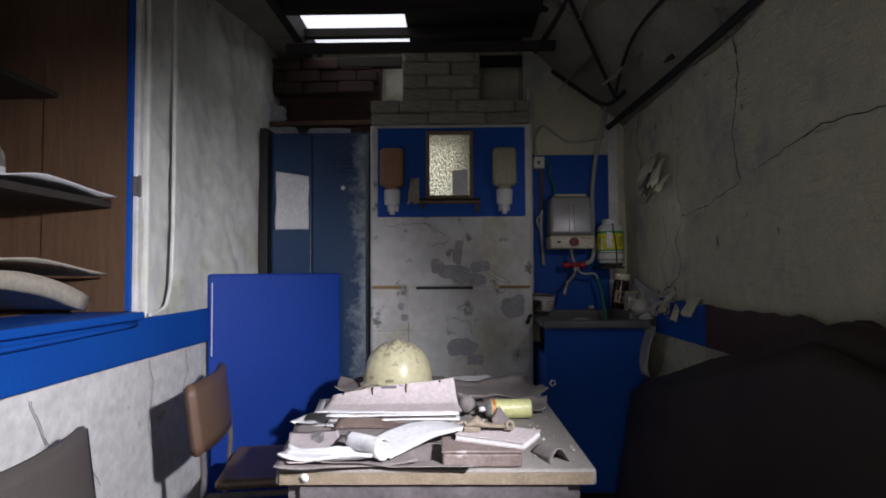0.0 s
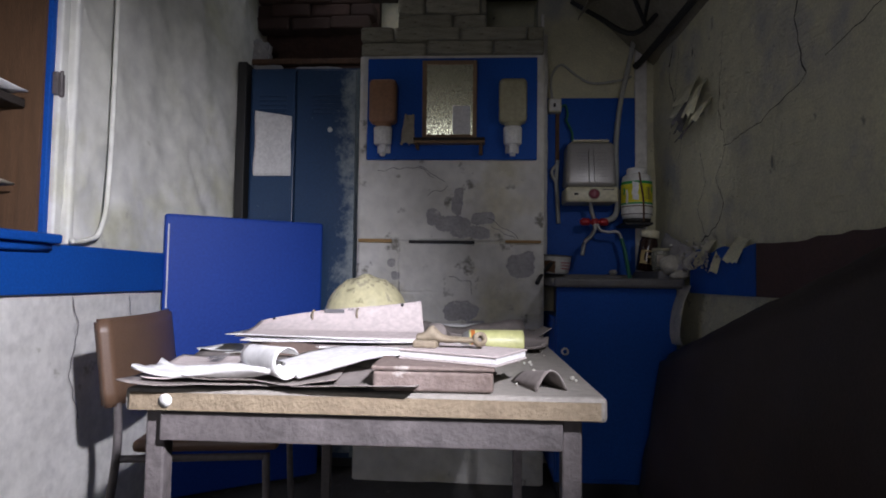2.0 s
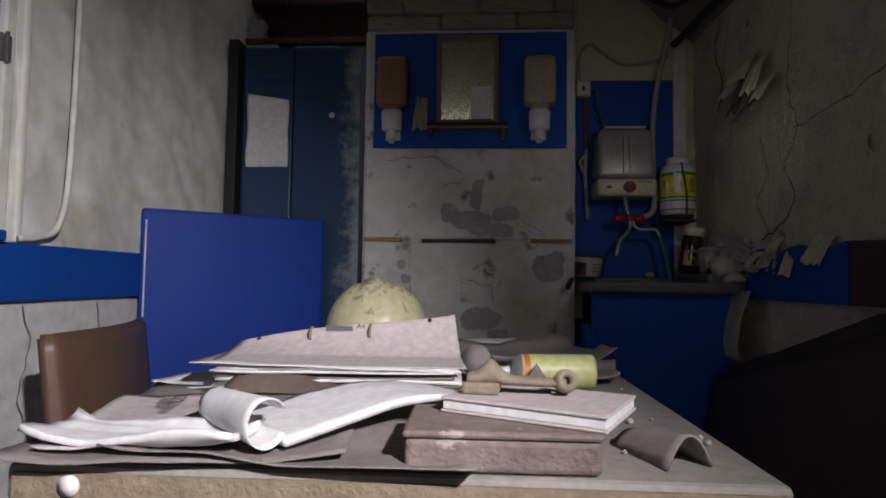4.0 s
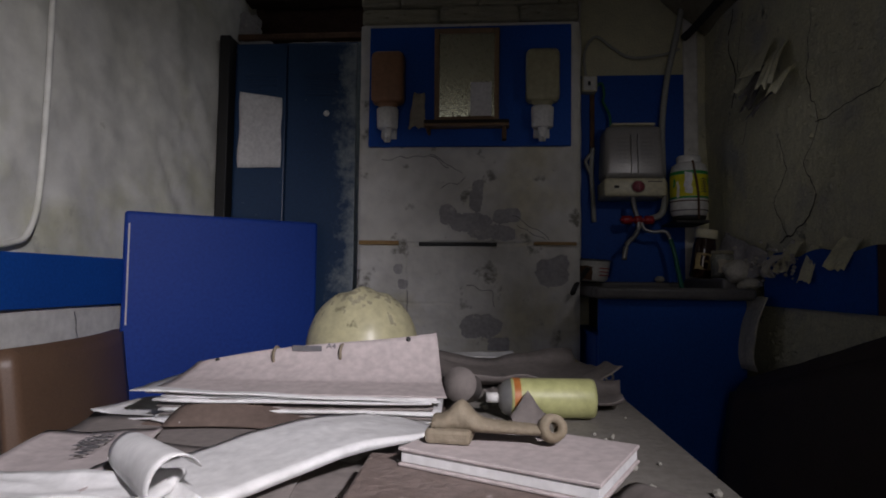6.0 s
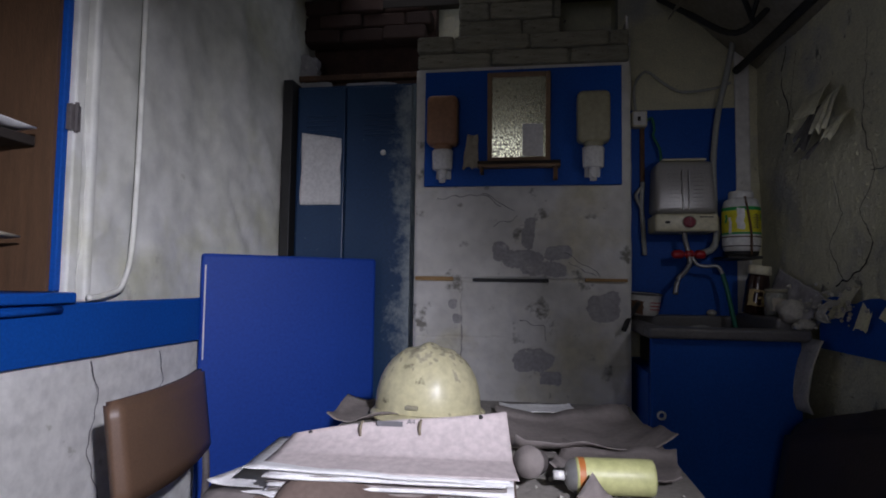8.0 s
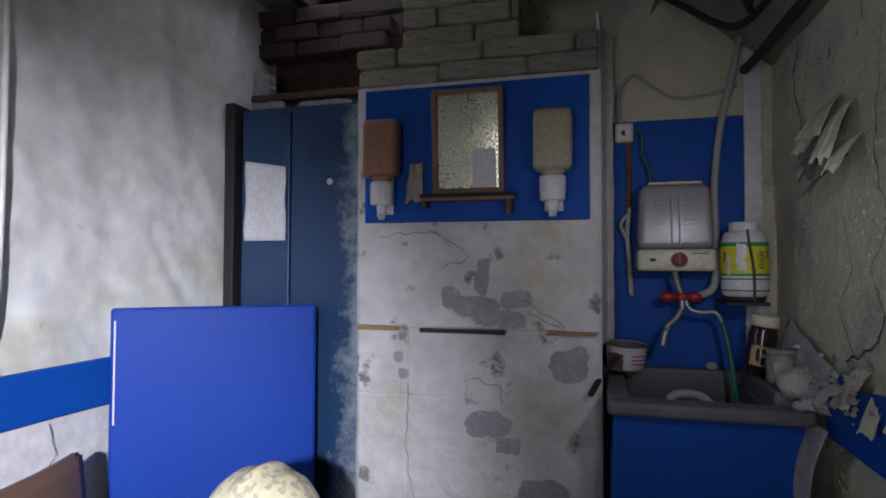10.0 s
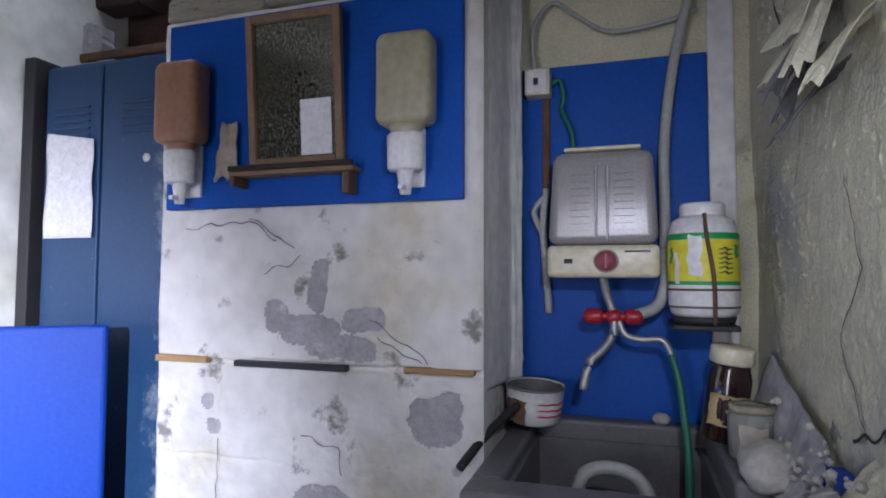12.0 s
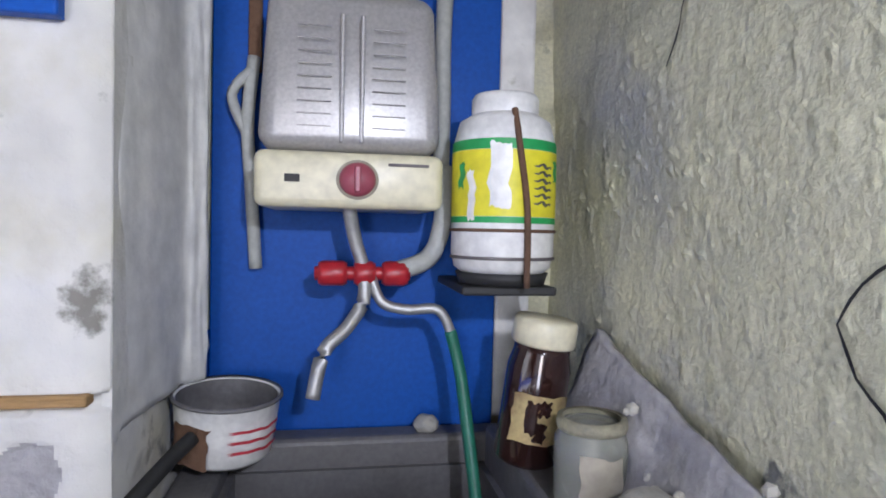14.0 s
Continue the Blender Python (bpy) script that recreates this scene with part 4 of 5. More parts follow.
part("strap", tube([(0.012, -0.0695, 0.0), (0.011, -0.0695, 0.09), (0.0, -0.068, 0.17), (-0.002, -0.05, 0.215)], 0.004), RUST, gb, "rusty wire strap", True)
part("bracket", box(-0.06, 0.06, -0.045, 0.14, -0.012, -0.001, 0.003), BLACK, gb, "dark wall bracket")

# sink unit
su = thing("sink_unit", "blue painted sink cabinet with a peeling corner", "cabinet")
part("carcass", box(0.56, 1.06, 2.96, 3.45, 0.08, 0.76, 0.003), BLUE, su)
dr = part("door", box(0.565, 1.055, 2.935, 2.958, 0.1, 0.885, 0.006), BLUE, su, "plain blue painted door")
part("finger_hole", lathe([(0.009, 0), (0.016, 0), (0.016, 0.004), (0.009, 0.005)], 18, m=pose(0.6, 2.934, 0.62, 90, 0, 0)), PLASTICWHITE, dr, "pale ring", True)
part("plinth", box(0.58, 1.04, 2.99, 3.4, 0.006, 0.08), BLACK, su)
b = box(0.55, 1.075, 2.90, 2.985, 0.885, 0.925, 0.012, 3)
box(0.55, 0.61, 2.985, 3.40, 0.885, 0.925, 0.01, 3, bm=b)
box(0.995, 1.085, 2.985, 3.40, 0.885, 0.96, 0.01, 3, bm=b)
box(0.55, 1.085, 3.40, 3.455, 0.885, 0.945, 0.01, 3, bm=b)
snk = thing("sink", "grimy dark grey sink bowl set in the cabinet", "sink")
part("rim", b, SINKGREY, snk)
for x0, x1, y0, y1 in ((0.61, 0.62, 2.985, 3.40), (0.985, 0.995, 2.985, 3.40), (0.62, 0.985, 2.985, 2.995), (0.62, 0.985, 3.39, 3.40)):
    part("bowl_side", box(x0, x1, y0, y1, 0.775, 0.90), SINKGREY, snk)
part("bowl_floor", box(0.61, 0.995, 2.985, 3.40, 0.763, 0.775), SINKGREY, snk)
part("drain", lathe([(0, 0.002), (0.02, 0.002), (0.03, 0.004), (0.032, 0.0)], 20, m=pose(0.80, 3.2, 0.775)), CHROME, snk, "", True)
tagged(mesh_object("bent_pipe", tube([(0.73, 3.15, 0.79), (0.735, 3.16, 0.88), (0.78, 3.17, 0.905), (0.84, 3.17, 0.895), (0.87, 3.16, 0.85), (0.87, 3.15, 0.79)], 0.014), GREYPIPE, True), "bent grey pipe lying in the sink", "pipe")
bw = lathe([(0, 0.004), (0.05, 0.004), (0.085, 0.055), (0.09, 0.055), (0.055, 0.0), (0, 0.0)], 32, m=pose(0.80, 3.14, 0.785))
tagged(mesh_object("enamel_bowl", bw, CREAM, True), "dirty cream enamel bowl in the sink", "bowl")

pan = thing("saucepan", "white enamel saucepan with red stripes and a rusty patch", "saucepan", pose(0.612, 3.35, 0.947, 4, 3, 0))
part("pot", lathe([(0, 0.0), (0.052, 0.0), (0.062, 0.008), (0.067, 0.05), (0.07, 0.085), (0.073, 0.088), (0.068, 0.086), (0.063, 0.05), (0.058, 0.01), (0, 0.006)], 36), PLASTICWHITE, pan, "white enamel pot", True)
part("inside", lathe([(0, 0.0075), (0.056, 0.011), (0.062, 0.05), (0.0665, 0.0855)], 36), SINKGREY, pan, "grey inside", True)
for k in range(3):
    part("stripe", arc_patch(0.0688 - 0.0006 * (2 - k), 285, 352, 0.026 + 0.014 * k, 0.030 + 0.014 * k, 60), REDLABEL, pan, "red stripe", True)
part("rust_patch", arc_patch(0.0690, 212, 262, 0.008, 0.062, 71), RUST, pan, "rusty patch", True)
part("rim", lathe([(0.0695, 0.085), (0.0735, 0.085), (0.0735, 0.0895), (0.0695, 0.0895)], 36), SINKGREY, pan, "", True)
part("handle", tube([(-0.03, -0.065, 0.05), (-0.05, -0.11, 0.035), (-0.085, -0.19, 0.0), (-0.11, -0.26, -0.035)], 0.010), BLACK, pan, "dark handle", True)

cj = thing("coffee_jar", "dark coffee jar with cream lid and worn gold label", "jar", pose(1.012, 3.25, 0.962, 3, 7, 0) @ Matrix.Scale(0.84, 4))
part("body", lathe([(0, 0), (0.045, 0), (0.05, 0.006), (0.05, 0.15), (0.044, 0.175), (0.044, 0.19), (0, 0.19)], 32), DARKGLASS, cj, "", True)
part("lid", lathe([(0, 0.186), (0.047, 0.186), (0.05, 0.19), (0.05, 0.222), (0.046, 0.228), (0, 0.228)], 32), CREAM, cj, "cream plastic lid", True)
part("label", arc_patch(0.0507, 215, 335, 0.04, 0.115, 81), OLDGOLD, cj, "worn gold and dark label", True)
for a0, a1, z0, z1, sd in ((240, 262, 0.055, 0.105, 61), (258, 278, 0.045, 0.075, 64), (262, 284, 0.085, 0.108, 66)):
    part("label_mark", arc_patch(0.0512, a0, a1, z0, z1, sd), DARKGLASS, cj, "dark worn spot on the label", True)
gj = thing("glass_jar", "dusty empty glass jar with a crusted rim", "jar", pose(1.043, 3.11, 0.962) @ Matrix.Scale(0.88, 4))
part("body", lathe([(0, 0), (0.04, 0), (0.045, 0.006), (0.046, 0.085), (0.04, 0.098), (0.04, 0.105), (0.037, 0.105), (0.037, 0.098), (0.043, 0.085), (0.042, 0.008), (0, 0.006)], 30), GLASS, gj, "", True)
part("label", arc_patch(0.0465, 230, 300, 0.02, 0.075, 91), PALEBOARD, gj, "remains of a paper label", True)
part("lid", lathe([(0.036, 0.098), (0.043, 0.098), (0.0445, 0.104), (0.043, 0.113), (0.036, 0.113)], 26), GRIME, gj, "crusted rim", True)


def lump(name, x, y, z, r, label, category, material, seed, flat=0.75):
    own = bmesh.new()
    bmesh.ops.create_icosphere(own, subdivisions=3, radius=1)
    for v in own.verts:
        k = 1 + 0.22 * noise.noise(v.co * 1.6 + Vector((seed, 0, 0))) + 0.09 * noise.noise(v.co * 5 + Vector((0, seed, 0)))
        v.co = Vector((x, y, z)) + Vector((v.co.x * r * k, v.co.y * r * k, v.co.z * r * k * flat))
    return tagged(mesh_object(name, own, material, True), label, category)


lump("plaster_lump", 1.045, 2.99, 0.985, 0.048, "white lump of plaster on the sink rim", "rubble", RUBBLE, 3.0, 0.85)
lump("soap_lump", 0.905, 3.42, 0.957, 0.02, "dirty lump of soap behind the sink", "soap", RUBBLE, 5.0, 0.7)
for k, (x, y, r) in enumerate([(1.07, 2.93, 0.03), (1.085, 3.08, 0.025), (1.04, 2.93, 0.018)]):
    lump("rubble_piece", x, y, 0.925 + 0.6 * r, r, "broken plaster piece on the sink edge", "rubble", RUBBLE, 10.0 + k)


def peel(u, v, y0=2.86, z0=0.62, w=0.16, h=0.36, s=1.0):
    y = y0 + w * (u - 0.5) * (1 - 0.4 * v) + 0.03 * bump_at(u * 2, v * 2, s, 1.5)
    return (1.07 - 0.035 * math.sin(v * 2.5) - 0.02 * u * v, y, z0 + h * (1 - v))


for k, (y0, z0, w, h) in enumerate([(2.9, 0.66, 0.16, 0.24), (2.74, 0.96, 0.06, 0.07)]):
    own = surface(8, 10, lambda u, v: peel(u, v, y0, z0, w, h, 1.0 + k), 0.002)
    tagged(mesh_object("peeling_paint", own, RUBBLE, True), "curling flake of peeled paint on the rough wall", "paint flake")

def rag(y0, z0, w, h, out, skew, seed):
    """A stiff torn scrap of paint, hinged on the wall at its top."""
    def f(u, v):
        ragged = 0.22 * bump_at(u * 3, v * 3, seed, 1.3)
        y = y0 + w * (u - 0.5) * (1 - 0.35 * v * (1 + ragged)) + skew * v + 0.2 * w * ragged
        z = z0 - h * v * (1 + 0.5 * ragged) + 0.18 * h * bump_at(u * 4, seed, 2, 1.1)
        return (1.115 - 1.15 * out * v ** 0.7 - 0.30 * w * u * v, y, z - 0.05)
    return surface(7, 7, f, 0.002)


for k, (y0, z0, w, h, out, skew, pale) in enumerate([(2.98, 1.76, 0.10, 0.09, 0.030, 0.02, 1), (2.90, 1.79, 0.12, 0.10, 0.040, -0.02, 1), (2.86, 1.73, 0.08, 0.12, 0.055, 0.03, 0), (2.93, 1.69, 0.07, 0.10, 0.035, 0.02, 0), (2.80, 1.75, 0.09, 0.14, 0.050, -0.03, 1), (2.82, 1.63, 0.06, 0.09, 0.060, 0.04, 0), (2.74, 1.66, 0.07, 0.08, 0.045, -0.01, 1), (3.02, 1.68, 0.06, 0.07, 0.025, 0.0, 1), (2.72, 1.12, 0.07, 0.09, 0.035, 0.01, 1), (2.62, 1.10, 0.06, 0.10, 0.030, -0.01, 1), (2.45, 1.11, 0.08, 0.08, 0.030, 0.01, 1)]):
    tagged(mesh_object("paint_rag", rag(y0, z0, w, h, out, skew, 1.7 * k), YELLOWED if pale else CARDGREY), "torn cream scrap of paint hanging off the wall" if pale else "torn scrap of paint showing its dark grey back", "paint flake")


def slab(u, v):
    y = 3.28 - 0.36 * u - 0.05 * v + 0.02 * bump_at(u * 3, v * 3, 2, 1.4)
    return (1.098 - 0.05 * (1 - v) + 0.006 * bump_at(u, v, 7, 6), y, 0.94 + 0.2 * v * (1 - 0.5 * u) + 0.012 * bump_at(u * 5, v, 3, 1.3))


tagged(mesh_object("render_slab", surface(30, 24, slab, 0.008), GREYPLASTER, True), "loose slab of grey render leaning off the wall", "render")
own = bmesh.new()
for k in range(110):
    y, z = random.gauss(2.85, 0.14), random.gauss(1.0, 0.03)
    q = random.uniform(0.002, 0.008)
    bmesh.ops.create_icosphere(own, subdivisions=1, radius=q, matrix=pose(1.085 - random.uniform(0, 0.02), y, z, 31 * k, 17 * k, 7 * k))
for k, (pts, w) in enumerate((([(3.18, 2.0), (3.22, 1.86), (3.16, 1.74), (3.2, 1.62)], 0.010), ([(2.1, 1.48), (2.14, 1.66), (2.08, 1.86), (2.12, 2.0)], 0.007), ([(2.62, 1.2), (2.66, 1.14), (2.74, 1.1), (2.83, 1.07)], 0.006))):
    structure(f"trim_hollow_{k + 1}", crack(pts, w, lambda y, z: east_face(y, z) - 0.003, "x"), BLACK, label="dark hollow where plaster has fallen")
tagged(mesh_object("plaster_crumbs", own, RUBBLE), "crumbling plaster fragments along the broken wall edge", "rubble", kind="stuff")
# ---- things on the table ----
TOP = 0.7515


def flat_sheet(name, cx, cy, z, w, d, turn, label, material, seed, curl=0.01, thick=0.0015, category="paper"):
    def f(u, v):
        x, y = (u - 0.5) * w, (v - 0.5) * d
        edge = (2 * u - 1) ** 4 + (2 * v - 1) ** 4
        h = curl * edge * (0.5 + 0.9 * max(-0.4, bump_at(u * 2, v * 2, seed, 1))) + 0.25 * curl * (1 + bump_at(u, v, seed + 4, 5))
        return (x, y, max(0.0, h))
    own = surface(16, 16, f, thick)
    moved(own, pose(cx, cy, z, 0, 0, turn))
    return tagged(mesh_object(name, own, material, True), label, category)


flat_sheet("newspaper", -0.13, 1.44, TOP, 0.30, 0.36, 8, "dusty grey-brown newspaper spread on the table", BROWNPAPER, 1.0, 0.012)
flat_sheet("printed_sheet", -0.205, 1.40, TOP + 0.008, 0.12, 0.24, 14, "dusty printed sheet with faded lettering", PINKPAPER, 2.0, 0.006)
flat_sheet("folded_paper", -0.155, 1.318, TOP + 0.012, 0.20, 0.075, -2, "folded dusty white paper at the table edge", PAPER, 4.0, 0.014, 0.006)
flat_sheet("brown_wrapper", 0.0, 1.36, TOP + 0.001, 0.34, 0.20, -6, "dusty brown wrapping paper under the notepad", BROWNPAPER, 5.0, 0.012)
flat_sheet("brown_wrapper", 0.25, 2.02, TOP, 0.30, 0.26, 12, "dusty grey wrapper crumpled on the table", BROWNPAPER, 6.0, 0.035)
flat_sheet("brown_wrapper", 0.30, 1.83, TOP, 0.2, 0.16, -10, "dusty grey wrapper with a curled edge", BROWNPAPER, 7.0, 0.02)
flat_sheet("envelope", 0.17, 2.19, TOP + 0.022, 0.17, 0.09, 8, "white envelope behind the ring binder", PAPER, 8.0, 0.006)
flat_sheet("brown_wrapper", -0.22, 2.16, TOP, 0.16, 0.22, 5, "dusty grey sheet beside the helmet", BROWNPAPER, 9.0, 0.02)
flat_sheet("white_sheet", -0.20, 1.72, TOP + 0.004, 0.16, 0.28, -20, "loose white sheets sticking out under the binder", PAPER, 11.0, 0.008)

for txt, cx, cy, tz in (("MBLY", -0.225, 1.465, 0.0), ("WINDER", -0.205, 1.435, 0.0)):
    c = bpy.data.curves.new("lettering", "FONT")
    c.body, c.size, c.extrude = txt, 0.022, 0.0002
    t = new("lettering", c)
    t.matrix_basis = pose(cx + 0.02, cy - 0.02, TOP + 0.0165, 0, 0, 104)
    c.materials.append(INK)
    tagged(t, "faded grey printed lettering on the sheet", "lettering")

# ring binder: leaves, boards and a lifted pink divider
rb = thing("ring_binder", "open ring binder with a curling pink divider", "binder", pose(-0.05, 1.70, TOP + 0.004, 0, 0, 3))
part("board", box(-0.185, 0.185, -0.115, 0.13, 0.0, 0.004, 0.001), CARD, rb, "rotten brown card cover")
for k in range(9):
    z = 0.005 + 0.003 * k
    ox, oy = 0.006 * math.sin(5.1 * k), 0.006 * math.sin(3.3 * k)

    def leaf(u, v, z=z, ox=ox, oy=oy, k=k):
        return (-0.17 + 0.345 * u + ox, -0.105 + 0.22 * v + oy, z + 0.003 * bump_at(u * 2, v * 2, k, 1.2) + 0.006 * (1 - v) * (k > 6))
    part("leaf", surface(10, 8, leaf, 0.0026), PAPER if k % 3 else BROWNPAPER, rb, "", True)


def top_leaf(u, v):
    return (-0.205 + 0.385 * u - 0.02 * v, -0.11 + 0.2 * v, 0.034 + 0.008 * (1 - u) * (1 - v) + 0.003 * bump_at(u, v, 5, 4))


part("top_leaf", surface(14, 10, top_leaf, 0.001), PAPER, rb, "white leaf under the divider", True)


def divider(u, v):
    lift = max(0.0, v - 0.45) / 0.55
    x = -0.175 + 0.345 * u + 0.035 * (1 - v) * (u - 0.5)
    return (x, -0.095 + 0.14 * v - 0.03 * lift * lift, 0.037 + 0.018 * v + lift * (0.006 + 0.05 * u) + 0.004 * math.sin(u * 5) * lift)


dv = part("divider", surface(24, 20, divider, 0.001), PINKPAPER, rb, "curling pink divider sheet", True)
c = bpy.data.curves.new("lettering", "FONT")
c.body, c.size, c.extrude = "A4", 0.012, 0.0002
t = new("size_mark", c)
c.materials.append(INK)
t.parent = rb
t.matrix_basis = pose(0.012, 0.0105, 0.083, 65, 0, 2)
part("print_bar", box(-0.036, 0.006, 0.0085, 0.0095, 0.079, 0.087), INK, rb, "faded maker's mark")
for u in (-0.145, 0.13):
    zz = 0.064 if u < 0 else 0.098
    part("punch_hole", lathe([(0, 0), (0.0035, 0), (0.0035, 0.0006), (0, 0.0006)], 12, m=pose(u, 0.0115, zz, 78, 0, 0)), BLACK, rb, "", True)
for x in (-0.06, 0.035):
    ring = [(x, 0.012 + 0.014 * math.cos(a), 0.072 + 0.05 * (x + 0.06) + 0.012 * math.sin(a)) for a in [radians(q) for q in range(-20, 221, 30)]]
    part("ring", tube(ring, 0.0022, 6, steps=3), BRASS, rb, "metal ring", True)

# curled notepad
np_ob = thing("notepad", "white notepad with its pages curled over", "notepad", pose(0.008, 1.425, TOP + 0.008, 0, 0, -42) @ Matrix.Scale(1.06, 4))


def pad(u, v):
    x = -0.058 + 0.116 * u
    y = -0.10 + 0.27 * v
    return (x, y, 0.006 + 0.03 * (0.5 + 0.5 * math.sin(4.2 * v - 0.4)) * (0.35 + 0.65 * v) + 0.002 * bump_at(u * 4, v * 8, 1, 1))


part("page_block", surface(12, 24, pad, 0.007), PAPER, np_ob, "warped white pages", True)


def roll(u, v):
    a = radians(-60 + 300 * v)
    r = 0.017 + 0.005 * u
    return (-0.055 + 0.11 * u, -0.115 - r * math.sin(a) * 0.9, 0.024 + r * -math.cos(a))


part("curled_page", surface(10, 20, roll, 0.0012), PAPER, np_ob, "page curled into a roll", True)


def leaf_fold(u, v):
    return (-0.09 + 0.22 * u, -0.02 + 0.09 * v + 0.02 * math.sin(3 * u), 0.004 + 0.028 * math.sin(math.pi * v) * (0.6 + 0.4 * math.sin(6 * u)))


own = surface(20, 10, leaf_fold, 0.002)
moved(own, pose(-0.1, 1.565, TOP + 0.006, 0, 0, -6))
tagged(mesh_object("rotten_folder", own, CARD, True), "crumpled rotten brown folder beneath the notepad", "folder")

# tin, tile book and brass fitting
tin = thing("tobacco_tin", "flat rusty brown tin under the white book", "tin", pose(0.18, 1.336, TOP, 0, 0, 1))
part("base", box(-0.085, 0.085, -0.055, 0.055, 0, 0.029, 0.005, 3), TINRUST, tin)
part("lid", box(-0.087, 0.087, -0.057, 0.057, 0.0295, 0.036, 0.003, 2), TINRUST, tin, "lid with a beaded rim")
bk = thing("hardback_book", "thin white-edged book with a dusty brown cover", "book", pose(0.220, 1.367, TOP + 0.0365, 0, 0, -26) @ Matrix.Diagonal((0.82, 1.0, 1.0, 1.0)))
part("cover", box(-0.10, 0.10, -0.055, 0.06, 0.012, 0.015, 0.001), PINKPAPER, bk, "dusty brown cover")
part("page_block", box(-0.098, 0.098, -0.053, 0.058, 0.003, 0.0118, 0.001), PAPER, bk, "white page edges")
part("back_cover", box(-0.10, 0.10, -0.055, 0.06, 0.0, 0.0028, 0.001), PINKPAPER, bk)

bf = thing("brass_fitting", "old tarnished brass bracket with an eye end", "fitting", pose(0.195, 1.375, TOP + 0.0520, 0, 0, -6) @ Matrix.Scale(0.66, 4))


def arm(u, v):
    a = 2 * math.pi * v
    x = -0.07 + 0.14 * u
    h = 0.011 * (1 - 0.35 * u) + 0.012 * math.exp(-((u - 0.25) / 0.12) ** 2)
    w = 0.018 * (1 - 0.5 * u) + 0.004
    return (x, w * math.cos(a), 0.012 + h * (1 + math.sin(a)) * 0.9 - 0.010 * math.sin(a) * 0)


own = surface(24, 16, arm)
bmesh.ops.holes_fill(own, edges=[e for e in own.edges if e.is_boundary])
part("arm", own, BRASS, bf, "", True)
part("eye", lathe([(0.007, -0.011), (0.016, -0.011), (0.018, 0), (0.016, 0.011), (0.007, 0.011), (0.006, 0), (0.007, -0.011)], 20, m=pose(0.078, -0.002, 0.022, 72, 0, 20)), BRASS, bf, "round eye end", True)
part("plate", box(-0.078, -0.02, -0.026, 0.02, 0.0, 0.018, 0.005, 2), BRASS, bf, "flat mounting plate")

can = thing("spray_can", "faded yellow spray can lying on its side", "spray can", pose(0.205, 1.695, TOP + 0.0275, 0, 90, 5))
part("body", lathe([(0, 0.018), (0.0255, 0.018), (0.0265, 0.022), (0.0265, 0.128), (0.0255, 0.132), (0.02, 0.128), (0, 0.128)], 32), CANLABEL, can, "faded yellow printed body", True)
part("band", lathe([(0.0268, 0.022), (0.0268, 0.031)], 32), ORANGE, can, "orange band", True)
part("shoulder", lathe([(0.0255, 0.018), (0.02, 0.008), (0.012, 0.003), (0, 0.003)], 28), CHROME, can, "metal shoulder", True)
part("nozzle", lathe([(0, -0.014), (0.007, -0.014), (0.007, 0.003), (0, 0.003)], 16), PLASTICWHITE, can, "white nozzle", True)
for k in range(12):
    part("barcode_bar", arc_patch(0.0267, 60, 78, 0.088 + 0.0024 * k, 0.0893 + 0.0024 * k, 120), INK, can)

own = lathe([(0, 0), (0.019, 0), (0.021, 0.003), (0.021, 0.05), (0.024, 0.055), (0, 0.055)], 24, m=pose(0.165, 1.745, TOP + 0.03, 75, 0, -12))
tagged(mesh_object("bottle_cap", own, BROWNPAPER, True), "dusty grey plastic cup lying on its side", "cup")
for k in range(3):
    tagged(mesh_object("match_stick", box(-0.03, 0.03, -0.0016, 0.0016, 0, 0.003), PALEBOARD), "thin wooden stick beside the binder", "stick").matrix_basis = pose(0.115 + 0.006 * k, 1.585 + 0.008 * k, TOP + 0.004 + 0.003 * k, 0, 0, 38 + 6 * k)
own = surface(6, 6, lambda u, v: ((u - 0.5) * 0.05, 0.02 * v, 0.045 * v * (1 - 0.8 * abs(2 * u - 1) * v)), 0.0015)
moved(own, pose(0.25, 1.64, TOP, 0, 0, 14))
tagged(mesh_object("card_scrap", own, BROWNPAPER), "bent grey card scrap propped by the can", "card")
own = surface(10, 8, lambda u, v: (0.05 * (u - 0.5), 0.09 * (v - 0.5), 0.03 * (1 - (2 * u - 1) ** 2) * (1 - 0.5 * v)), 0.002)
moved(own, pose(0.335, 1.36, TOP, 0, 0, 20))
tagged(mesh_object("leather_scrap", own, BROWNPAPER, True), "curled dusty leather scrap on the table", "scrap")
tagged(mesh_object("white_button", lathe([(0, 0), (0.009, 0), (0.0095, 0.005), (0, 0.007)], 18, m=pose(-0.195, 1.2696, 0.734, 90, 0, 0)), PLASTICWHITE, True), "small white disc on the table edge", "disc")
for k in range(70):
    x, y = random.uniform(0.12, 0.40), random.uniform(1.3, 2.3)
    if k == 0:
        own = bmesh.new()
    r = random.uniform(0.0015, 0.005)
    bmesh.ops.create_icosphere(own, subdivisions=1, radius=r, matrix=pose(x, y, TOP + 0.4 * r, 20 * k, 0, 33 * k))
tagged(mesh_object("table_dust", own, RUBBLE), "grit and plaster crumbs scattered on the table", "grit", kind="stuff")

# hard hat
hh = thing("hard_hat", "cream plastic hard hat with mould stains on the crown", "hard hat", pose(-0.085, 2.17, TOP, 0, 0, -8))


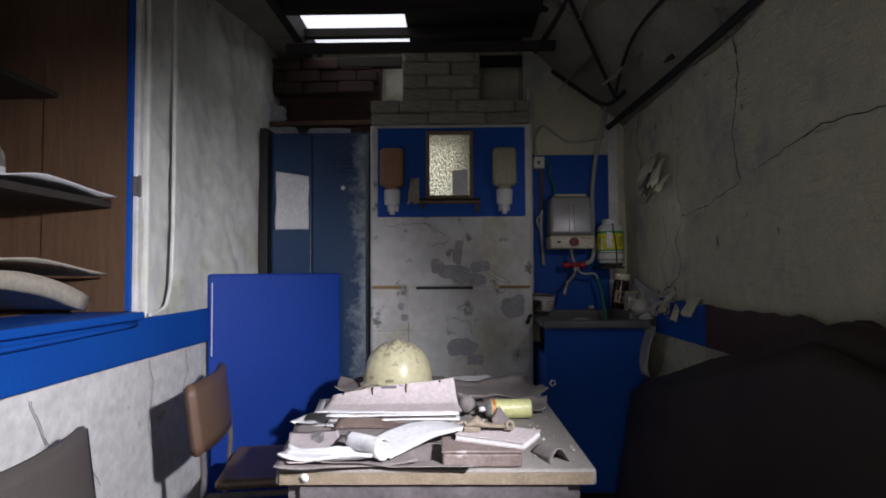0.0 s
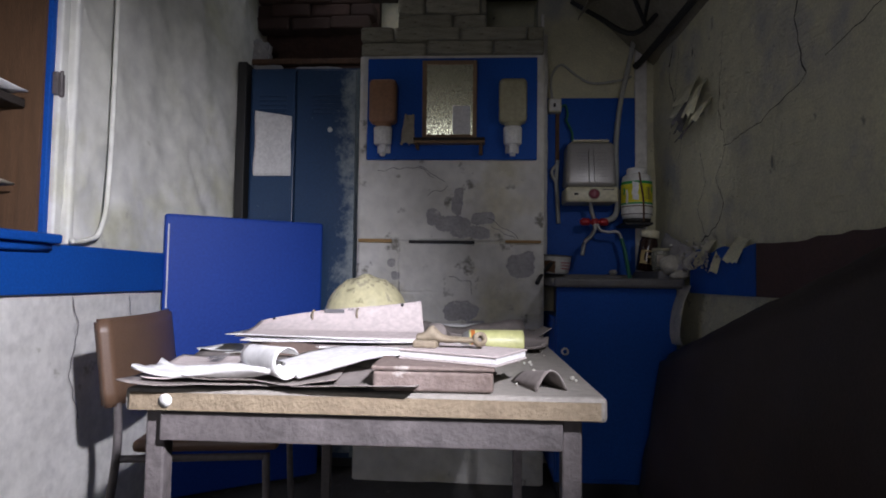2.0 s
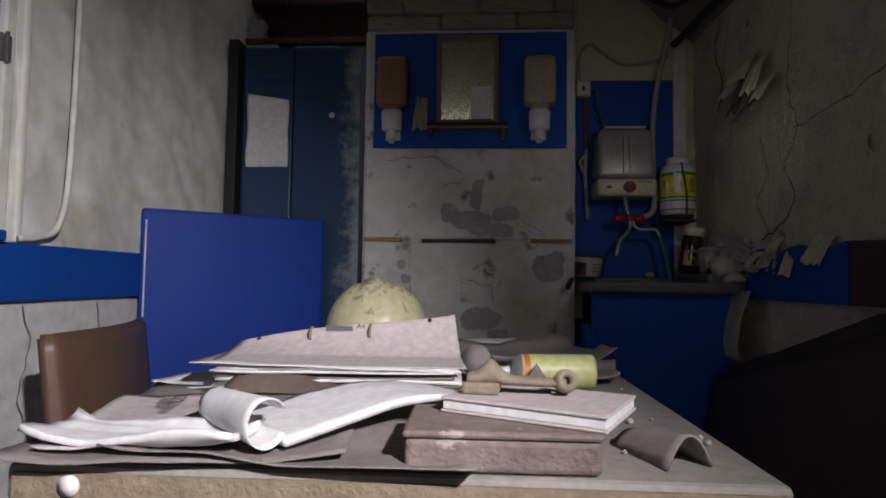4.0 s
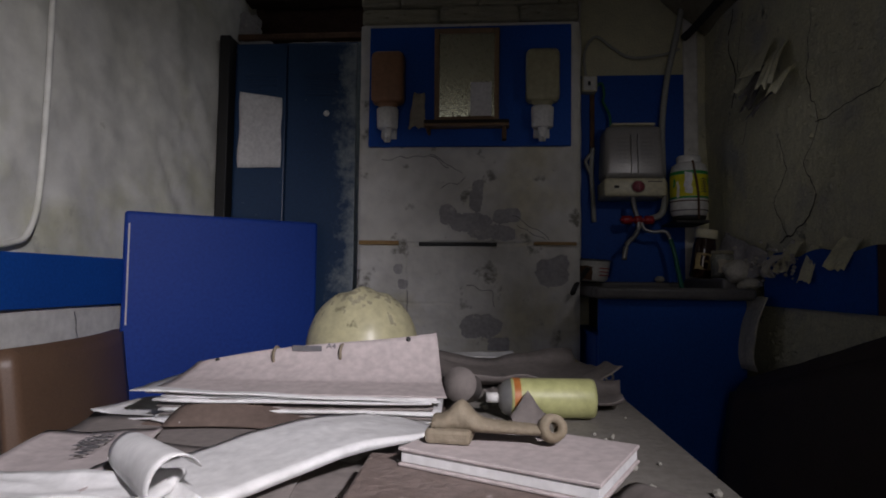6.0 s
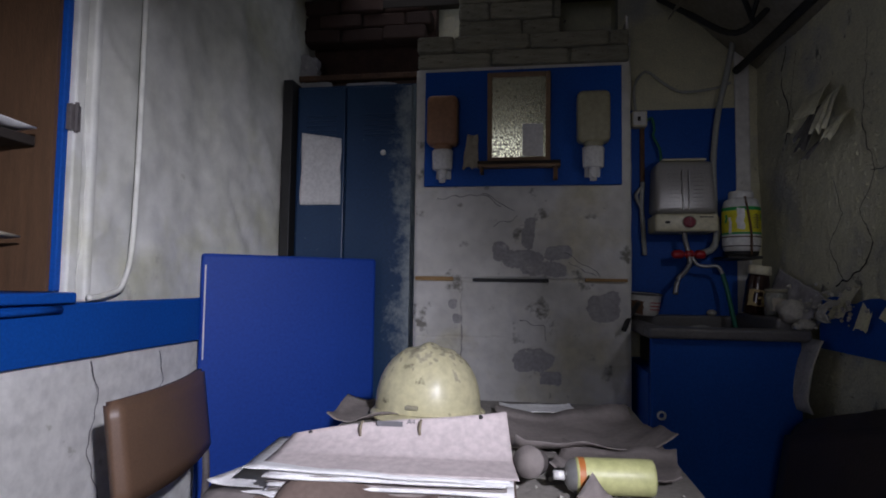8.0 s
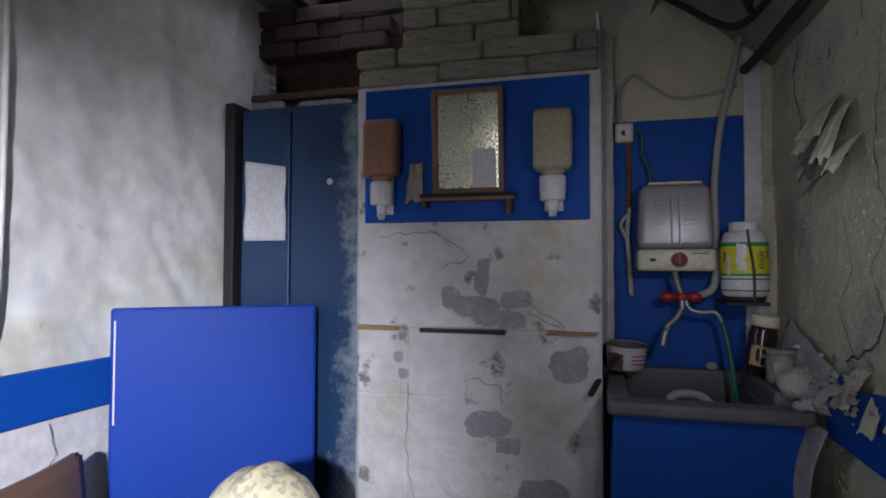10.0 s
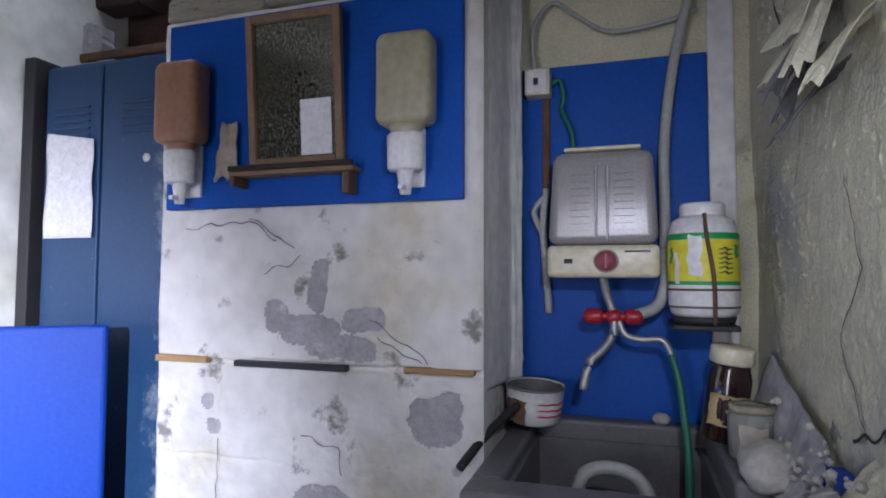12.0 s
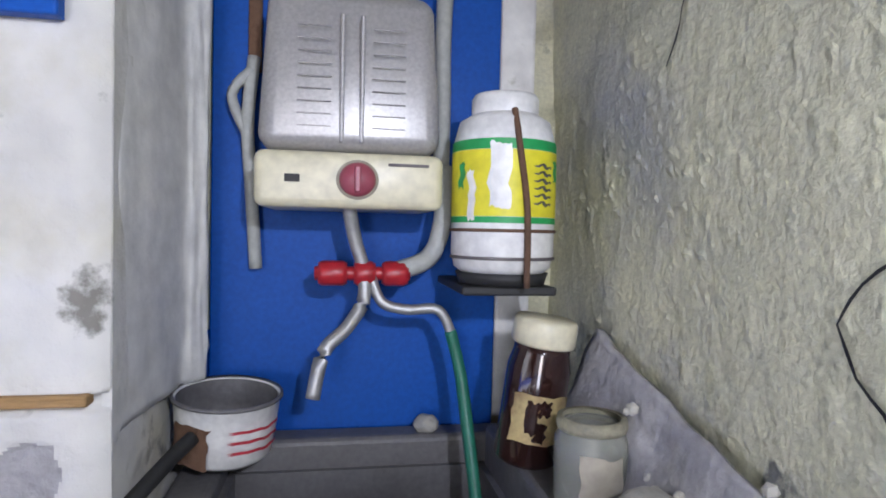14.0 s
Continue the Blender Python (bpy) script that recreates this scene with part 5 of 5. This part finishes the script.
def shell_point(u, v):
    a, e = 2 * math.pi * u, 0.5 * math.pi * v
    r = math.cos(e) ** 0.85
    ridge = 0.009 * math.exp(-((math.sin(a) * r) / 0.13) ** 2) * math.sin(e)
    for off in (0.42, -0.42):
        ridge += 0.003 * math.exp(-((math.sin(a) * r - off) / 0.07) ** 2) * math.sin(e)
    return ((0.125 * r) * math.cos(a + math.pi / 2), (0.108 * r) * math.sin(a + math.pi / 2) * 1.08, 0.018 + 0.145 * math.sin(e) ** 0.9 + ridge)


own = surface(144, 64, shell_point)
bmesh.ops.remove_doubles(own, verts=own.verts[:], dist=0.0004)
for f in own.faces:
    c = f.calc_center_median()
    mould = bump_at(c.x, c.y, c.z * 60, 75) + 0.5 * bump_at(c.x, c.y, 3 + c.z * 25, 28) + (c.z - 0.150) * 9
    f.material_index = 1 if mould > 0.12 else 0
part("shell", own, HELMET, hh, "ridged cream shell with a mouldy crown", True).data.materials.append(MOULD)
own = surface(48, 4, lambda u, v: ((0.122 + 0.012 * v) * math.cos(2 * math.pi * u), (0.114 + (0.012 + 0.028 * max(0, -math.sin(2 * math.pi * u))) * v) * math.sin(2 * math.pi * u), 0.02 - 0.010 * v), 0.003)
part("brim", own, HELMET, hh, "short brim", True)
part("slot", box(-0.015, 0.015, -0.122, -0.112, 0.035, 0.045, 0.003), GRIME, hh, "strap slot")
part("slot", box(-0.126, -0.118, -0.02, 0.005, 0.035, 0.045, 0.003), GRIME, hh, "strap slot")

# floor clutter
ft = thing("floor_tin", "dirty tin can on the floor by the sink", "tin", pose(0.70, 2.55, 0.006))
part("body", lathe([(0, 0), (0.045, 0), (0.045, 0.13), (0.042, 0.13), (0.042, 0.01), (0, 0.01)], 24), STEELPAINT, ft, "", True)
part("rim", lathe([(0.0455, 0.126), (0.048, 0.128), (0.0455, 0.133)], 24), PLASTICWHITE, ft, "pale rim", True)
for k in range(26):
    x, y, r = random.uniform(0.45, 0.72), random.uniform(2.3, 2.9), random.uniform(0.008, 0.03)
    lump("rubble_piece", x, y, 0.6 * r, r, "broken plaster piece on the floor", "rubble", RUBBLE, 30.0 + k)
tagged(mesh_object("wall_conduit", tube([(-1.012, 2.36, 2.58), (-1.012, 2.37, 1.9), (-1.010, 2.36, 1.25), (-1.012, 2.33, 1.06), (-1.012, 2.26, 1.02), (-1.012, 2.19, 1.012)], 0.0085), LINING, True), "white painted cable conduit down the lining", "conduit")
hg = thing("hinge", "small grey steel hinge on the opening edge", "hinge")
part("leaf", box(-1.045, -1.028, 2.12, 2.155, 1.45, 1.52, 0.003), STEELPAINT, hg)
part("pin", tube([(-1.026, 2.136, 1.445), (-1.026, 2.136, 1.525)], 0.005), STEELPAINT, hg, "", True)

# ---- bricks, last ----
unit = box(-0.5, 0.5, -0.5, 0.5, -0.5, 0.5, 0.12, 2)
brick_mesh = bpy.data.meshes.new("brick")
unit.to_mesh(brick_mesh)
unit.free()
dark_mesh = brick_mesh.copy()
brick_mesh.materials.append(BRICKPAINT)
dark_mesh.materials.append(BRICKDARK)


def bricks(parent, me, x0, x1, y, z0, rows, length=0.215, h=0.072, depth=0.1, jitter=0.006):
    for r in range(rows):
        x = x0 - (length / 2 if r % 2 else 0)
        while x < x1 - 0.01:
            a, c = max(x, x0), min(x + length, x1)
            if c - a > 0.03:
                ob = new("brick", me)
                ob.parent = parent
                ob.matrix_basis = Matrix.LocRotScale(((a + c) / 2, y + depth / 2 + random.uniform(-jitter, jitter), z0 + (r + 0.5) * h), Euler((random.uniform(-0.03, 0.03), random.uniform(-0.015, 0.015), random.uniform(-0.03, 0.03))), (c - a - 0.004, depth, h - 0.004))
            x += length


stack = structure("wall_stack_core", box(-0.15, 0.265, 3.2, 3.7, 1.952, 2.37), BREAST, label="chimney stack of painted brick")
core = structure("wall_stack_shoulder", box(-0.32, 0.53, 3.2, 3.7, 1.951, 2.08), BREAST, label="stepped brick shoulder of the chimney")
bricks(core, brick_mesh, -0.322, 0.532, 3.125, 1.951, 2, length=0.31, h=0.066, jitter=0.012)
bricks(stack, brick_mesh, -0.153, 0.268, 3.14, 2.083, 4, length=0.26, h=0.07, jitter=0.012)
bricks(lintel, dark_mesh, -1.0, -0.33, 3.5, 2.24, 3, jitter=0.02)
bricks(lintel, dark_mesh, -1.0, -0.33, 3.46, 1.955, 1, length=0.16, jitter=0.02)
part("beam", box(-1.0, -0.33, 3.44, 3.52, 2.03, 2.06, 0.006), RUST, lintel, "rusty iron lintel")
part("rough_render", blob(-0.88, 1.995, 0.09, 0.03, 31, 3.44, 3.48), GREYPLASTER, lintel, "pale mortar remains")
part("rough_render", blob(-0.62, 1.99, 0.12, 0.025, 33, 3.44, 3.48), GREYPLASTER, lintel, "pale mortar remains")
part("rough_render", blob(-0.93, 2.10, 0.05, 0.06, 35, 3.45, 3.5), GREYPLASTER, lintel, "pale mortar remains")
